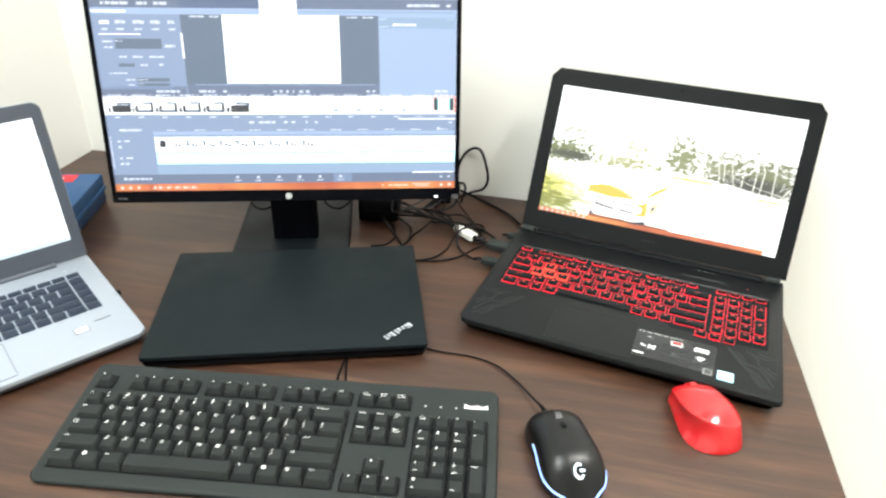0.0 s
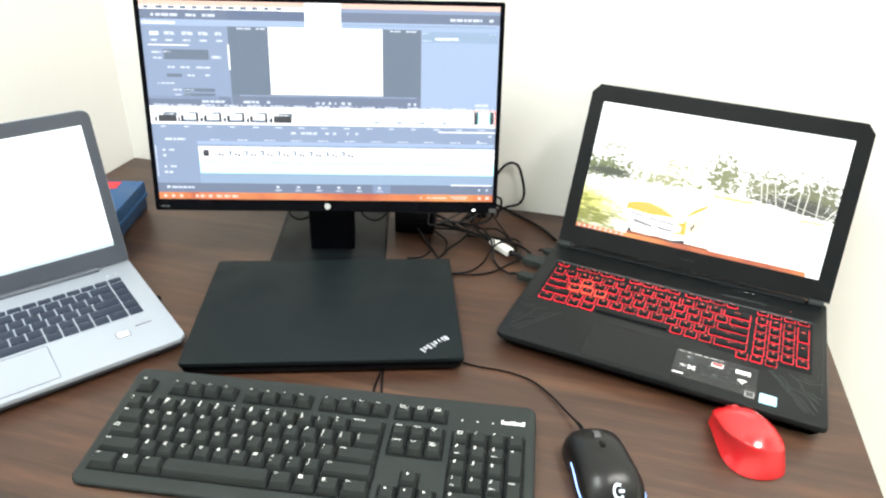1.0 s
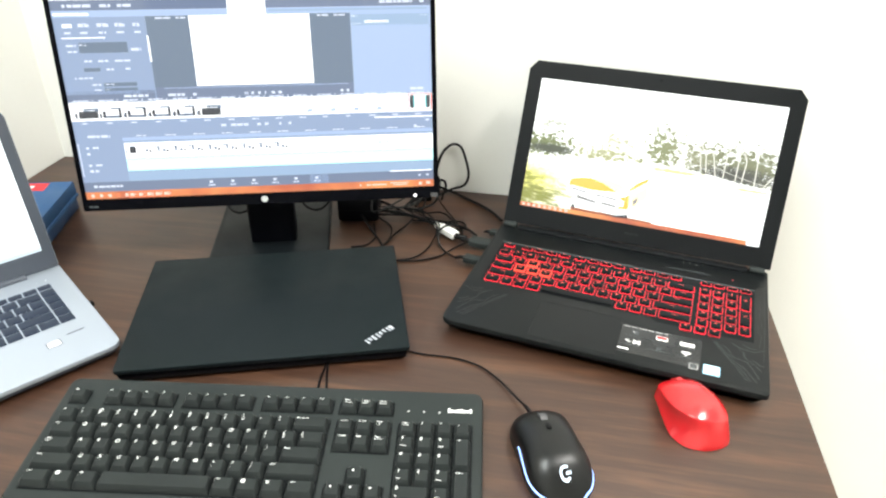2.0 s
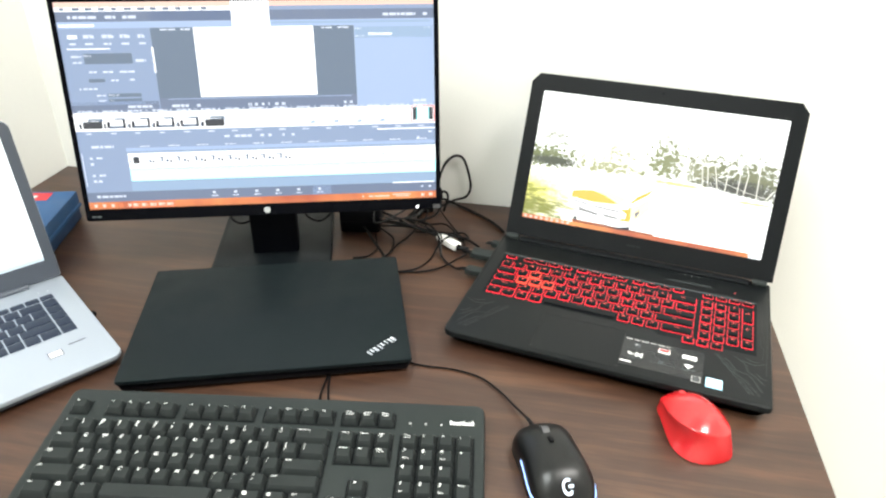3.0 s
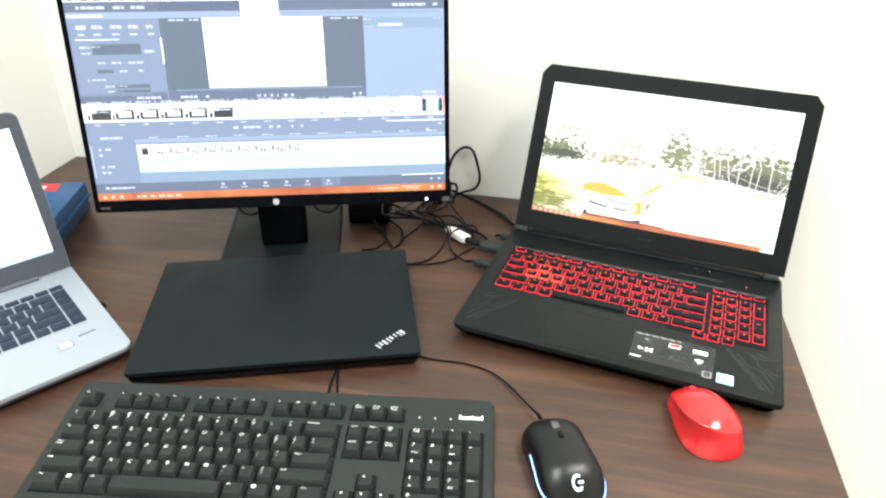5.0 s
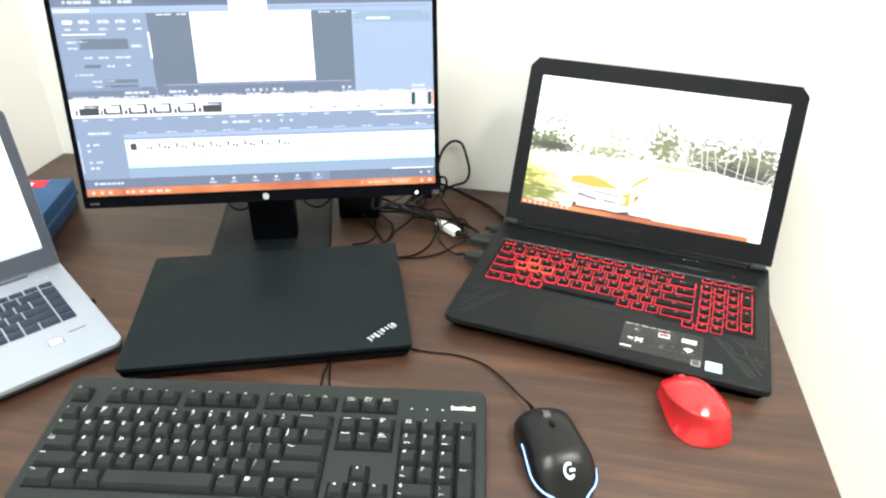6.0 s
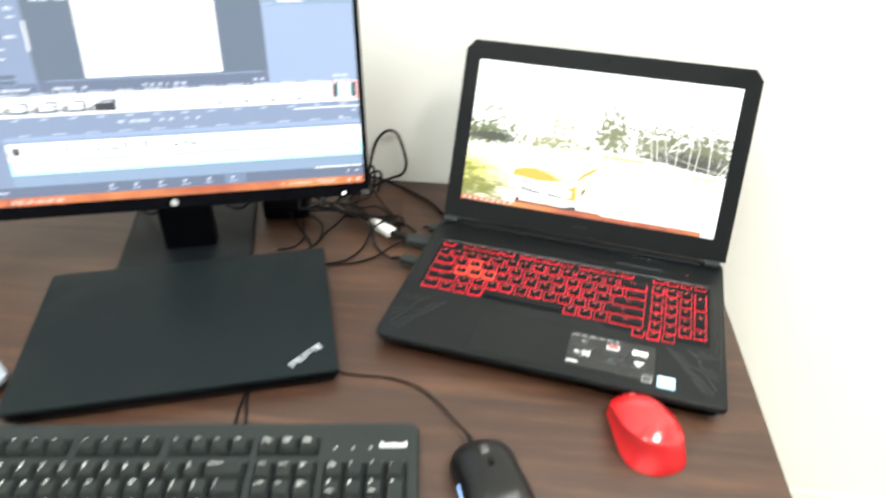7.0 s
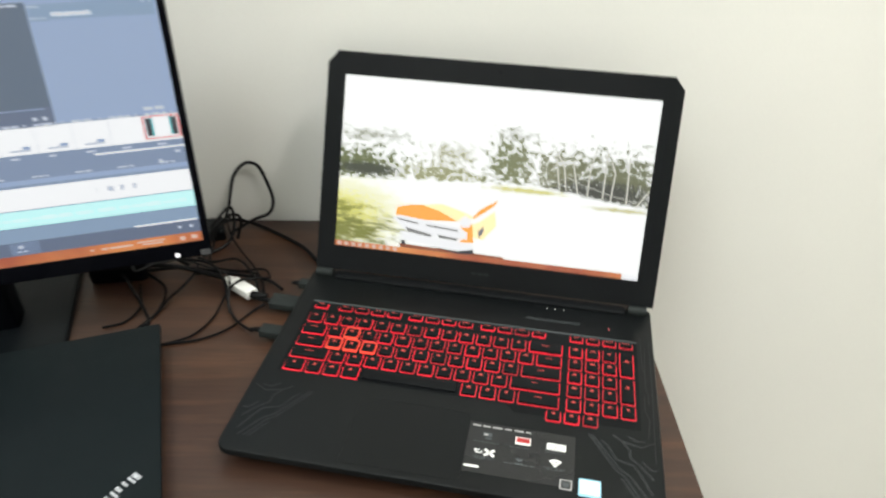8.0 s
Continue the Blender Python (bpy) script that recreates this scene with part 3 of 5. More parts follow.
def gaming_laptop():
    lap = thing("gaming_laptop", "open black gaming laptop with red-lit keyboard on the desk", "laptop", pose(0.3490, 0.1190, DESK, 0, 0, -10.7))
    W, D, T = 0.386, 0.271, 0.0235
    foot = 0.003
    outline = rrect(W, D - 0.003, (0.006, 0.006, 0.012, 0.007), 5, 0.0, (D + 0.003) / 2)
    bm = bmesh.new()
    loops = []
    for d, z in ((0.0030, T - 0.0085), (0.0, T - 0.0070), (0.0, T - 0.0025), (0.0008, T - 0.0008), (0.0025, T)):
        loops.append([bm.verts.new((x, y, z)) for x, y in inset(outline, d)])
    for a, b in zip(loops, loops[1:]):
        for i in range(len(a)):
            j = (i + 1) % len(a)
            bm.faces.new((a[i], a[j], b[j], b[i]))
    bm.faces.new(loops[-1])
    bm.faces.new(list(reversed(loops[0])))
    base = part("base", bm, BRUSHED, lap, "black base, darkened for the shade under the lid with a brushed deck")
    # tapered underside in near-black, which carries the undercut's shade in its colour
    bm = bmesh.new()
    loops = [[bm.verts.new((x, y, z)) for x, y in inset(outline, d)] for d, z in ((0.014, foot), (0.0075, foot + 0.0055), (0.0035, T - 0.0086))]
    for a, b in zip(loops, loops[1:]):
        for i in range(len(a)):
            j = (i + 1) % len(a)
            bm.faces.new((a[i], a[j], b[j], b[i]))
    bm.faces.new(loops[-1])
    bm.faces.new(list(reversed(loops[0])))
    part("bottom_shell", bm, NECK, lap, "black tapered bottom shell, darkened for the shade of its undercut")
    for sx in (-1, 1):
        for y in (0.03, D - 0.03):
            part("foot", plate(0.04, 0.010, 0.004, 0.0, foot + 0.0005, cx=sx * 0.14, cy=y, seg=3), RUBBER, base)
    # keyboard tray
    kx0, kx1, ky1 = -0.1735, 0.1755, 0.2125
    tray = [(kx1, 0.0945), (kx1, ky1), (kx0, ky1), (kx0, 0.104), (0.052, 0.104), (0.060, 0.0945)]
    bm = bmesh.new()
    flat(bm, tray, T + 0.00015)
    part("keyboard_tray", bm, BLACK, base)
    rim = strokes([[(kx0, ky1), (kx1, ky1)]], 0.0022, T + 0.0004)
    part("tray_rim", rim, GREYLINE, base, "grey ledge above the keys")
    P, p = 0.01815, 0.0168
    y5 = 0.2055
    ys = [0.1135, 0.1316, 0.1497, 0.1678, 0.1859]
    keys = []

    def run(x, y, widths, pitch, d):
        for w in widths:
            if w > 0:
                keys.append((x + w * pitch / 2, y, w * pitch, d))
            x += abs(w) * pitch

    mx = kx0 + 0.0025
    run(mx, y5, [1, -0.5, 1, 1, 1, 1, -0.3, 1, 1, 1, 1, -0.3, 1, 1, 1, 0.95], P, 0.0105)
    run(mx, ys[4], [1] * 13 + [2.05], P, P)
    run(mx, ys[3], [1.5] + [1] * 12 + [1.55], P, P)
    run(mx, ys[2], [1.75] + [1] * 11 + [2.30], P, P)
    run(mx, ys[1], [2.25] + [1] * 10 + [2.80], P, P)
    run(mx, ys[0], [1.25, 1, 1, 1.1, 5.4, 1, 1, 1, 2.3], P, P)
    npx = kx1 - 0.0025 - 4 * p
    run(npx, y5, [1, 1, 1, 1], p, 0.0105)
    for r in (4, 3, 2, 1):
        run(npx, ys[r], [1, 1, 1], p, P)
    run(npx, ys[0], [1, 1, 1], p, P)
    keys.append((npx + 3.5 * p, (ys[4] + ys[3]) / 2, p, 2 * P))
    keys.append((npx + 3.5 * p, (ys[2] + ys[1]) / 2, p, 2 * P))
    keys.append((npx + 3.5 * p, ys[0], p, P))
    for k in range(3):
        keys.append((npx + (k - 0.5) * p - 0.001, ys[0] - P + 0.0012, p, 0.0150))
    LIGHTS = {}
    rng = random.Random(4)
    for x, y, w, d in keys:
        row = min(range(5), key=lambda r: abs(ys[r] - y))
        bright = (row == 3 and abs(x - (mx + 3.0 * P)) < 0.003) or (row == 2 and any(abs(x - (mx + (2.25 + i) * P)) < 0.003 for i in range(3)))
        c = part("key", cap(w - 0.0046, d - 0.0050, 0.0022, 0.0004, 0.0, 0.0001, BLACK), None, lap, m=Matrix.Translation((x, y, T + 0.0004)))
        if w > 0.09:
            me = strokes([[(-w / 2 + 0.002, -d / 2 + 0.0006), (w / 2 - 0.03, -d / 2 + 0.0002), (w / 2 - 0.025, -d / 2 + 0.0012), (w / 2 - 0.002, -d / 2 + 0.0006)]], 0.0004, 0)
            part("key_light", me, REDLEGEND, c, "thin red light line", m=Matrix.Translation((0, 0, -0.0003)))
            continue
        lit = (round(w, 5), round(d, 5), bright)
        if lit not in LIGHTS:
            b = bmesh.new()
            grow = 0.0002 if not bright else 0.0005
            ring(b, rrect(w - 0.0030, d - 0.0024 + grow, 0.0016, 2), rrect(w - 0.0044, d - 0.0047, 0.0012, 2), 0, 0.0002 if not bright else 0.0018)
            LIGHTS[lit] = finish("key_light", b, REDGLOW if not bright else REDKEY)
        part("key_light", LIGHTS[lit], None, c, "red light round the keycap", m=Matrix.Translation((0, -0.0005 if not bright else 0, -0.0002)))
        a = rng.uniform(0.0016, 0.0026)
        glyph = bars([(-a, -0.0007, a, 0.0003), (-a * 0.5, 0.0007, a * 0.8, 0.0016)] if d > 0.012 and w < 0.025 else [(-a * 1.6, -0.0003, a * 1.6, 0.0004)], 0)
        part("legend", glyph, REDLEGEND, c, m=Matrix.Translation((-0.0005, d * 0.08, 0.00235)))
    # touchpad, its buttons' gap and the stickers
    pad = bmesh.new()
    ring(pad, rrect(0.106, 0.076, 0.004, 4, -0.030, 0.048), rrect(0.1048, 0.0748, 0.0035, 4, -0.030, 0.048), T, T + 0.00035)
    part("touchpad_rim", pad, BRUSHED, base)
    part("touchpad", plate(0.1046, 0.0746, 0.0035, T - 0.001, T + 0.0002, cx=-0.030, cy=0.048), BRUSHED, base, "smooth dark touchpad")
    card = part("info_sticker", plate(0.095, 0.055, 0.002, T, T + 0.00025, cx=0.0700, cy=0.0485, seg=3), STICKER, lap, "dark sticker with rows of small pale marks")
    z = T + 0.00045
    def caption(x0_, x1_, y0_, h, material, gap=0.0012, lo=0.003, hi=0.007):
        """A line of small print as word-long bars."""
        x = x0_
        while x < x1_ - 0.001:
            w = min(print_rng.uniform(lo, hi), x1_ - x)
            part("sticker_print", bars([(x, y0_, x + w, y0_ + h)], z), material, card)
            x += w + gap

    print_rng = random.Random(7)
    caption(0.0255, 0.0780, 0.0716, 0.0015, SIGN, 0.0022, 0.006, 0.010)
    for x0_, x1_, y0_ in ((0.0285, 0.0510, 0.0541), (0.0610, 0.0790, 0.0538), (0.0920, 0.1095, 0.0542), (0.0300, 0.0490, 0.0380), (0.0320, 0.0470, 0.0362), (0.0573, 0.0840, 0.0358), (0.0916, 0.1100, 0.0378), (0.0940, 0.1080, 0.0360)):
        caption(x0_, x1_, y0_, 0.0008, GREYLINE)
    # small machine, red box, chip, cross, bowl, fan and a bar
    bar_parts("sticker_print", [(0.0360, 0.0612, 0.0440, 0.0655), (0.0385, 0.0580, 0.0440, 0.0602), (0.0665, 0.0368, 0.0740, 0.0378)], z, GREYLINE, card)
    part("sticker_print", bars([(0.0370, 0.0622, 0.0405, 0.0640)], z + 0.0001), SIGN, card)
    part("sticker_print", bars([(0.0650, 0.0578, 0.0785, 0.0662)], z), PRINT, card, "white frame")
    part("sticker_print", bars([(0.0660, 0.0600, 0.0775, 0.0654)], z + 0.0001), DARKRED, card, "red mark")
    part("sticker_print", bars([(0.0928, 0.0572, 0.1094, 0.0646)], z), PRINT, card, "white mark")
    bar_parts("sticker_print", [(0.0996, 0.0592, 0.1002, 0.0632), (0.1012, 0.0592, 0.1018, 0.0632), (0.0940, 0.0582, 0.1082, 0.0586)], z + 0.0001, STICKER, card)
    bar_parts("sticker_print", [(0.0308, 0.0438, 0.0330, 0.0462), (0.0335, 0.0446, 0.0352, 0.0462), (0.0322, 0.0420, 0.0376, 0.0432), (0.0360, 0.0440, 0.0385, 0.0447), (0.0240, 0.0263, 0.0368, 0.0285)], z, PRINT, card, "white mark")
    part("sticker_print", strokes([[(0.0398, 0.0470), (0.0482, 0.0402)], [(0.0398, 0.0402), (0.0482, 0.0470)]], 0.0026, z), PRINT, card, "white cross")
    bowl = bmesh.new()
    flat(bowl, [(0.0703 + 0.0032 * math.cos(radians(a)), 0.0425 + 0.0032 * math.sin(radians(a))) for a in range(180, 361, 20)], z)
    part("sticker_print", bowl, GREYLINE, card)
    for r0, r1 in ((0.0, 0.0030), (0.0037, 0.0056), (0.0063, 0.0084)):
        wifi = bmesh.new()
        arc = [radians(a) for a in range(48, 133, 12)]
        flat(wifi, [(0.1010 + r1 * math.cos(a), 0.0392 + r1 * math.sin(a)) for a in arc] + [(0.1010 + r0 * math.cos(a), 0.0392 + r0 * math.sin(a)) for a in reversed(arc)][: None if r0 else 1], z)
        part("sticker_print", wifi, PRINT, card, "white mark")
    energy = part("square_sticker", plate(0.0102, 0.0100, 0.0008, T + 0.0003, T + 0.0006, cx=0.1107, cy=0.0235, seg=2), SIGN, lap, "small grey square sticker")
    part("sticker_print", bars([(0.1066, 0.0195, 0.1148, 0.0275)], T + 0.0007), STICKER, energy)
    part("sticker_print", bars([(0.1080, 0.0212, 0.1134, 0.0258)], T + 0.0008), GREYLINE, energy)
    blue = part("processor_sticker", plate(0.0185, 0.0175, 0.0008, T, T + 0.00025, cx=0.1305, cy=0.0240, seg=2), SKYBLUE, lap, "pale blue and white sticker")
    part("sticker_print", bars([(0.1226, 0.0178, 0.1384, 0.0312)], T + 0.0004), PRINT, blue)
    # engraved circuit-like lines on the palm rest
    CIRCUIT = [
        [(0.128, 0.082), (0.152, 0.046), (0.159, 0.041), (0.172, 0.020)],
        [(0.131, 0.082), (0.155, 0.048), (0.163, 0.043), (0.178, 0.020)],
        [(0.139, 0.077), (0.145, 0.072), (0.152, 0.058), (0.167, 0.054), (0.172, 0.046), (0.181, 0.027)],
        [(0.150, 0.085), (0.157, 0.079), (0.174, 0.075), (0.186, 0.082)],
        [(0.158, 0.078), (0.164, 0.070), (0.164, 0.062), (0.172, 0.055), (0.183, 0.042)],
        [(0.156, 0.039), (0.168, 0.020)],
        [(0.174, 0.060), (0.181, 0.052), (0.186, 0.052)],
        [(0.163, 0.086), (0.170, 0.081), (0.178, 0.082)],
    ]
    for side in (1, -1):
        segs = []
        for path in CIRCUIT:
            segs += [[(side * x, y) for x, y in path], [(side * (x + 0.0013), y + 0.0005) for x, y in path]]
        part("engraving", strokes(segs, 0.00055, T + 0.0003), ENGRAVED if side > 0 else FAINTLINE, base, "fine grey engraved lines")
    rail = [[(0.1800, 0.138), (0.1800, 0.118), (0.1838, 0.110), (0.1815, 0.087)], [(0.1878, 0.215), (0.1878, 0.140), (0.1862, 0.060)], [(0.1830, 0.205), (0.1815, 0.150), (0.1838, 0.142), (0.1838, 0.128)],
            [(0.1790, 0.222), (0.1800, 0.175), (0.1825, 0.168)]]
    part("engraving", strokes(rail, 0.00055, T + 0.0003), FAINTLINE, base)
    grille = strokes([[(0.060 + i * 0.0032, 0.2285), (0.0625 + i * 0.0032, 0.2330)] for i in range(18)], 0.0009, T + 0.0003)
    part("speaker_grille", grille, GREYLINE, base)
    bar_parts("status_light", [(0.0800, 0.2500, 0.0812, 0.2514), (0.0890, 0.2500, 0.0902, 0.2514), (0.0980, 0.2500, 0.0992, 0.2514)], T + 0.0004, PRINT, base)
    bm = bmesh.new()
    disc(bm, 0.1475, 0.2285, 0.0009, T + 0.0005, 10)
    part("power_light", bm, LEDRED, base, "tiny red light")
    hump = plate(0.330, 0.013, 0.004, T - 0.002, T + 0.0035, 0.0015, cx=0, cy=0.2615, seg=4)
    part("hinge_cover", hump, BLACK, base)
    for sx_ in (-1, 1):
        bm = bmesh.new()
        tube(bm, [(sx_ * 0.168, 0.2625, T + 0.003), (sx_ * 0.187, 0.2625, T + 0.003)], 0.0052, 14, 1)
        part("hinge", bm, DARK, base, "dark grey hinge barrel")
    # display lid: built lying down, its face up, and turned up about the hinge
    lidm = Matrix.Translation((0.0020, 0.2690, T - 0.0010)) @ Matrix.Rotation(radians(90 - 25.0), 4, "X")
    LW, LH = 0.386, 0.2515
    lo = [(LW / 2, 0.004), (LW / 2, LH - 0.013), (LW / 2 - 0.011, LH), (-LW / 2 + 0.011, LH), (-LW / 2, LH - 0.013), (-LW / 2, 0.004)]
    sw, sh, s0 = 0.3445, 0.1938, 0.0325
    lid = part("lid", prism(bmesh.new(), lo, -0.009, -0.0012, 0.0, 0.003), BLACK, lap, "black display lid with clipped corners", m=lidm)
    oc = [(LW / 2, 0.004), (LW / 2, LH - 0.013), (LW / 2 - 0.011, LH), (-LW / 2 + 0.011, LH), (-LW / 2, LH - 0.013), (-LW / 2, 0.004)]
    ic = [(sw / 2, s0), (sw / 2, s0 + sh - 0.001), (sw / 2 - 0.001, s0 + sh), (-sw / 2 + 0.001, s0 + sh), (-sw / 2, s0 + sh - 0.001), (-sw / 2, s0)]
    bm = bmesh.new()
    ring(bm, oc, ic, -0.0012, 0.0008, 0.0007)
    part("bezel", bm, BLACK, lid, "matte black bezel")
    bm = bmesh.new()
    disc(bm, 0, LH - 0.0095, 0.0016, 0.00095, 14)
    part("webcam", bm, BEZEL, lid)
    part("maker_mark", bars([(-0.010, 0.0175, -0.004, 0.0202), (-0.003, 0.0175, 0.003, 0.0202), (0.004, 0.0175, 0.010, 0.0202)], 0.0010), DARK, lid)
    bm = bmesh.new()
    f = flat(bm, [(-sw / 2, s0), (sw / 2, s0), (sw / 2, s0 + sh), (-sw / 2, s0 + sh)], 0.0)
    uvl = bm.loops.layers.uv.new("UVMap")
    for loop, uv in zip(f.loops, ((0, 0), (1, 0), (1, 1), (0, 1))):
        loop[uvl].uv = uv
    screen = part("display", bm, PICTURE, lap, "lit display with a photograph of a car in a meadow", m=lidm @ Matrix.Translation((0, 0, -0.0006)))

    def poly(points, m, z):
        b = bmesh.new()
        flat(b, [((u - 0.5) * sw, s0 + (1 - v) * sh) for u, v in points], z)
        part("picture_area", b, m, screen)

    # the photograph's orange car: earth, bonnet, wings, grille, bumper and wheel, from the back to the front
    CAR = [
        (S_EARTH, [(0.24, 0.945), (0.59, 0.957), (0.59, 0.985), (0.25, 0.985)]),
        (S_CARRED, [(0.225, 0.73), (0.27, 0.709), (0.315, 0.702), (0.365, 0.729), (0.43, 0.779), (0.325, 0.791), (0.22, 0.779)]),
        (S_HOOD, [(0.31, 0.705), (0.37, 0.685), (0.435, 0.714), (0.48, 0.743), (0.46, 0.781), (0.43, 0.776), (0.365, 0.729)]),
        (S_CARRED, [(0.476, 0.744), (0.50, 0.694), (0.555, 0.63), (0.542, 0.671), (0.48, 0.756)]),
        (S_HOOD, [(0.463, 0.797), (0.50, 0.767), (0.547, 0.695), (0.556, 0.78), (0.516, 0.872), (0.47, 0.858)]),
        (S_CARRED, [(0.438, 0.803), (0.478, 0.783), (0.487, 0.894), (0.437, 0.90), (0.463, 0.86)]),
        (S_WHITE, [(0.212, 0.798), (0.234, 0.777), (0.432, 0.81), (0.465, 0.839), (0.464, 0.879), (0.328, 0.881), (0.25, 0.856)]),
        (S_WHITE, [(0.431, 0.776), (0.453, 0.738), (0.477, 0.766), (0.469, 0.804), (0.446, 0.812)]),
        (S_CHROME, [(0.228, 0.794), (0.299, 0.811), (0.298, 0.821), (0.23, 0.804)]),
        (S_CHROME, [(0.325, 0.816), (0.433, 0.828), (0.434, 0.839), (0.327, 0.826)]),
        (S_CHROME, [(0.257, 0.844), (0.347, 0.872), (0.344, 0.888), (0.266, 0.87)]),
        (S_CHROME, [(0.366, 0.868), (0.436, 0.879), (0.43, 0.893), (0.373, 0.887)]),
        (S_WHITE, [(0.24, 0.868), (0.38, 0.894), (0.488, 0.90), (0.492, 0.935), (0.446, 0.95), (0.252, 0.921)]),
        (S_BLACK, [(0.246, 0.923), (0.26, 0.926), (0.261, 0.951), (0.248, 0.949)]),
        (S_BLACK, [(0.34, 0.939), (0.433, 0.955), (0.488, 0.933), (0.491, 0.958), (0.44, 0.967)]),
        (S_CHROME, [(0.498, 0.823), (0.515, 0.791), (0.518, 0.819), (0.504, 0.864)]),
    ]
    for k, (material, points) in enumerate(CAR):
        poly([(u - 0.020, v) for u, v in points], material, 0.00004 + 0.000012 * k)
    # pale trunks and the fence before the wood
    TRUNKS = [[(0.743, 0.53), (0.732, 0.417), (0.706, 0.33)], [(0.721, 0.513), (0.701, 0.35)], [(0.811, 0.556), (0.812, 0.414), (0.826, 0.28)], [(0.781, 0.548), (0.756, 0.37)],
              [(0.859, 0.56), (0.859, 0.30)], [(0.884, 0.562), (0.889, 0.416), (0.874, 0.35)], [(0.933, 0.585), (0.928, 0.32)], [(0.962, 0.595), (0.998, 0.495)]]
    for path in TRUNKS:
        b = strokes([[((u - 0.5) * sw, s0 + (1 - v) * sh) for u, v in path]], 0.0017, 0.00005)
        part("picture_trunk", b, S_BRANCH, screen)
    b = strokes([[((u - 0.5) * sw, s0 + (1 - v) * sh) for u, v in ((0.744, 0.462), (0.817, 0.506), (0.895, 0.542), (0.997, 0.573))]], 0.0008, 0.00007)
    part("picture_fence", b, S_BRANCH, screen)
    poly([(0.0, 0.968), (1.0, 0.968), (1.0, 1.0), (0.0, 1.0)], S_BAR, 0.00026)
    poly([(0.95, 0.965), (1.0, 0.965), (1.0, 1.0), (0.95, 1.0)], S_WHITE, 0.00030)
    for i in range(9):
        poly([(0.008 + i * 0.024, 0.974), (0.022 + i * 0.024, 0.974), (0.022 + i * 0.024, 0.995), (0.008 + i * 0.024, 0.995)], S_PEACH, 0.00030)
    # plugs in its left side
    for y in (0.254, 0.217, 0.168):
        part("port", box(-W / 2 - 0.0006, -W / 2 + 0.002, y - 0.009, y + 0.009, 0.0075, 0.0145), BLACK, base)
    return lap


gaming_laptop()


# ---------------- closed laptop ----------------
def closed_laptop():
    lap = thing("closed_laptop", "closed matte black business laptop lying on the desk", "laptop", pose(-0.0625, 0.1545, DESK, 0, 0, 18.5))
    W, D = 0.338, 0.237
    # base far darker than the lid: the overhang's shade is put into its colour
    part("base", plate(W - 0.003, D - 0.003, (0.004, 0.004, 0.006, 0.006), 0.0025, 0.0152, 0.0005, 0.0085), NECK, lap, "black base, darkened for the shade under the lid")
    lid = part("lid", plate(W, D, (0.003, 0.003, 0.004, 0.004), 0.0158, 0.0225, 0.0010, 0.002), LID, lap, "matte black rubberised lid")
    for sx in (-1, 1):
        for sy in (-1, 1):
            bm = plate(0.016, 0.016, 0.0079, 0.0, 0.003, cx=sx * 0.14, cy=sy * 0.09)
            part("foot", bm, RUBBER, lap)
    # the maker's mark as plain slanting bars
    mark = bmesh.new()
    for i, (w, h) in enumerate(((0.0050, 0.0062), (0.0014, 0.0062), (0.0012, 0.0044), (0.0034, 0.0044), (0.0013, 0.0062), (0.0042, 0.0062), (0.0034, 0.0044), (0.0014, 0.0062))):
        x = 0.0 + i * 0.0049
        flat(mark, [(x, 0), (x + w * 0.4 + 0.0016, 0), (x + w * 0.4 + 0.0016, h), (x, h)], 0)
    part("maker_mark", mark, CHROME, lid, "silver mark of plain bars", m=pose(0.1150, -0.1005, 0.0227, 0, 0, 180 + 47 - 8) @ Matrix.Translation((-0.043, 0, 0)) @ Matrix.Diagonal((1.15, 1.5, 1, 1)))
    return lap


closed_laptop()


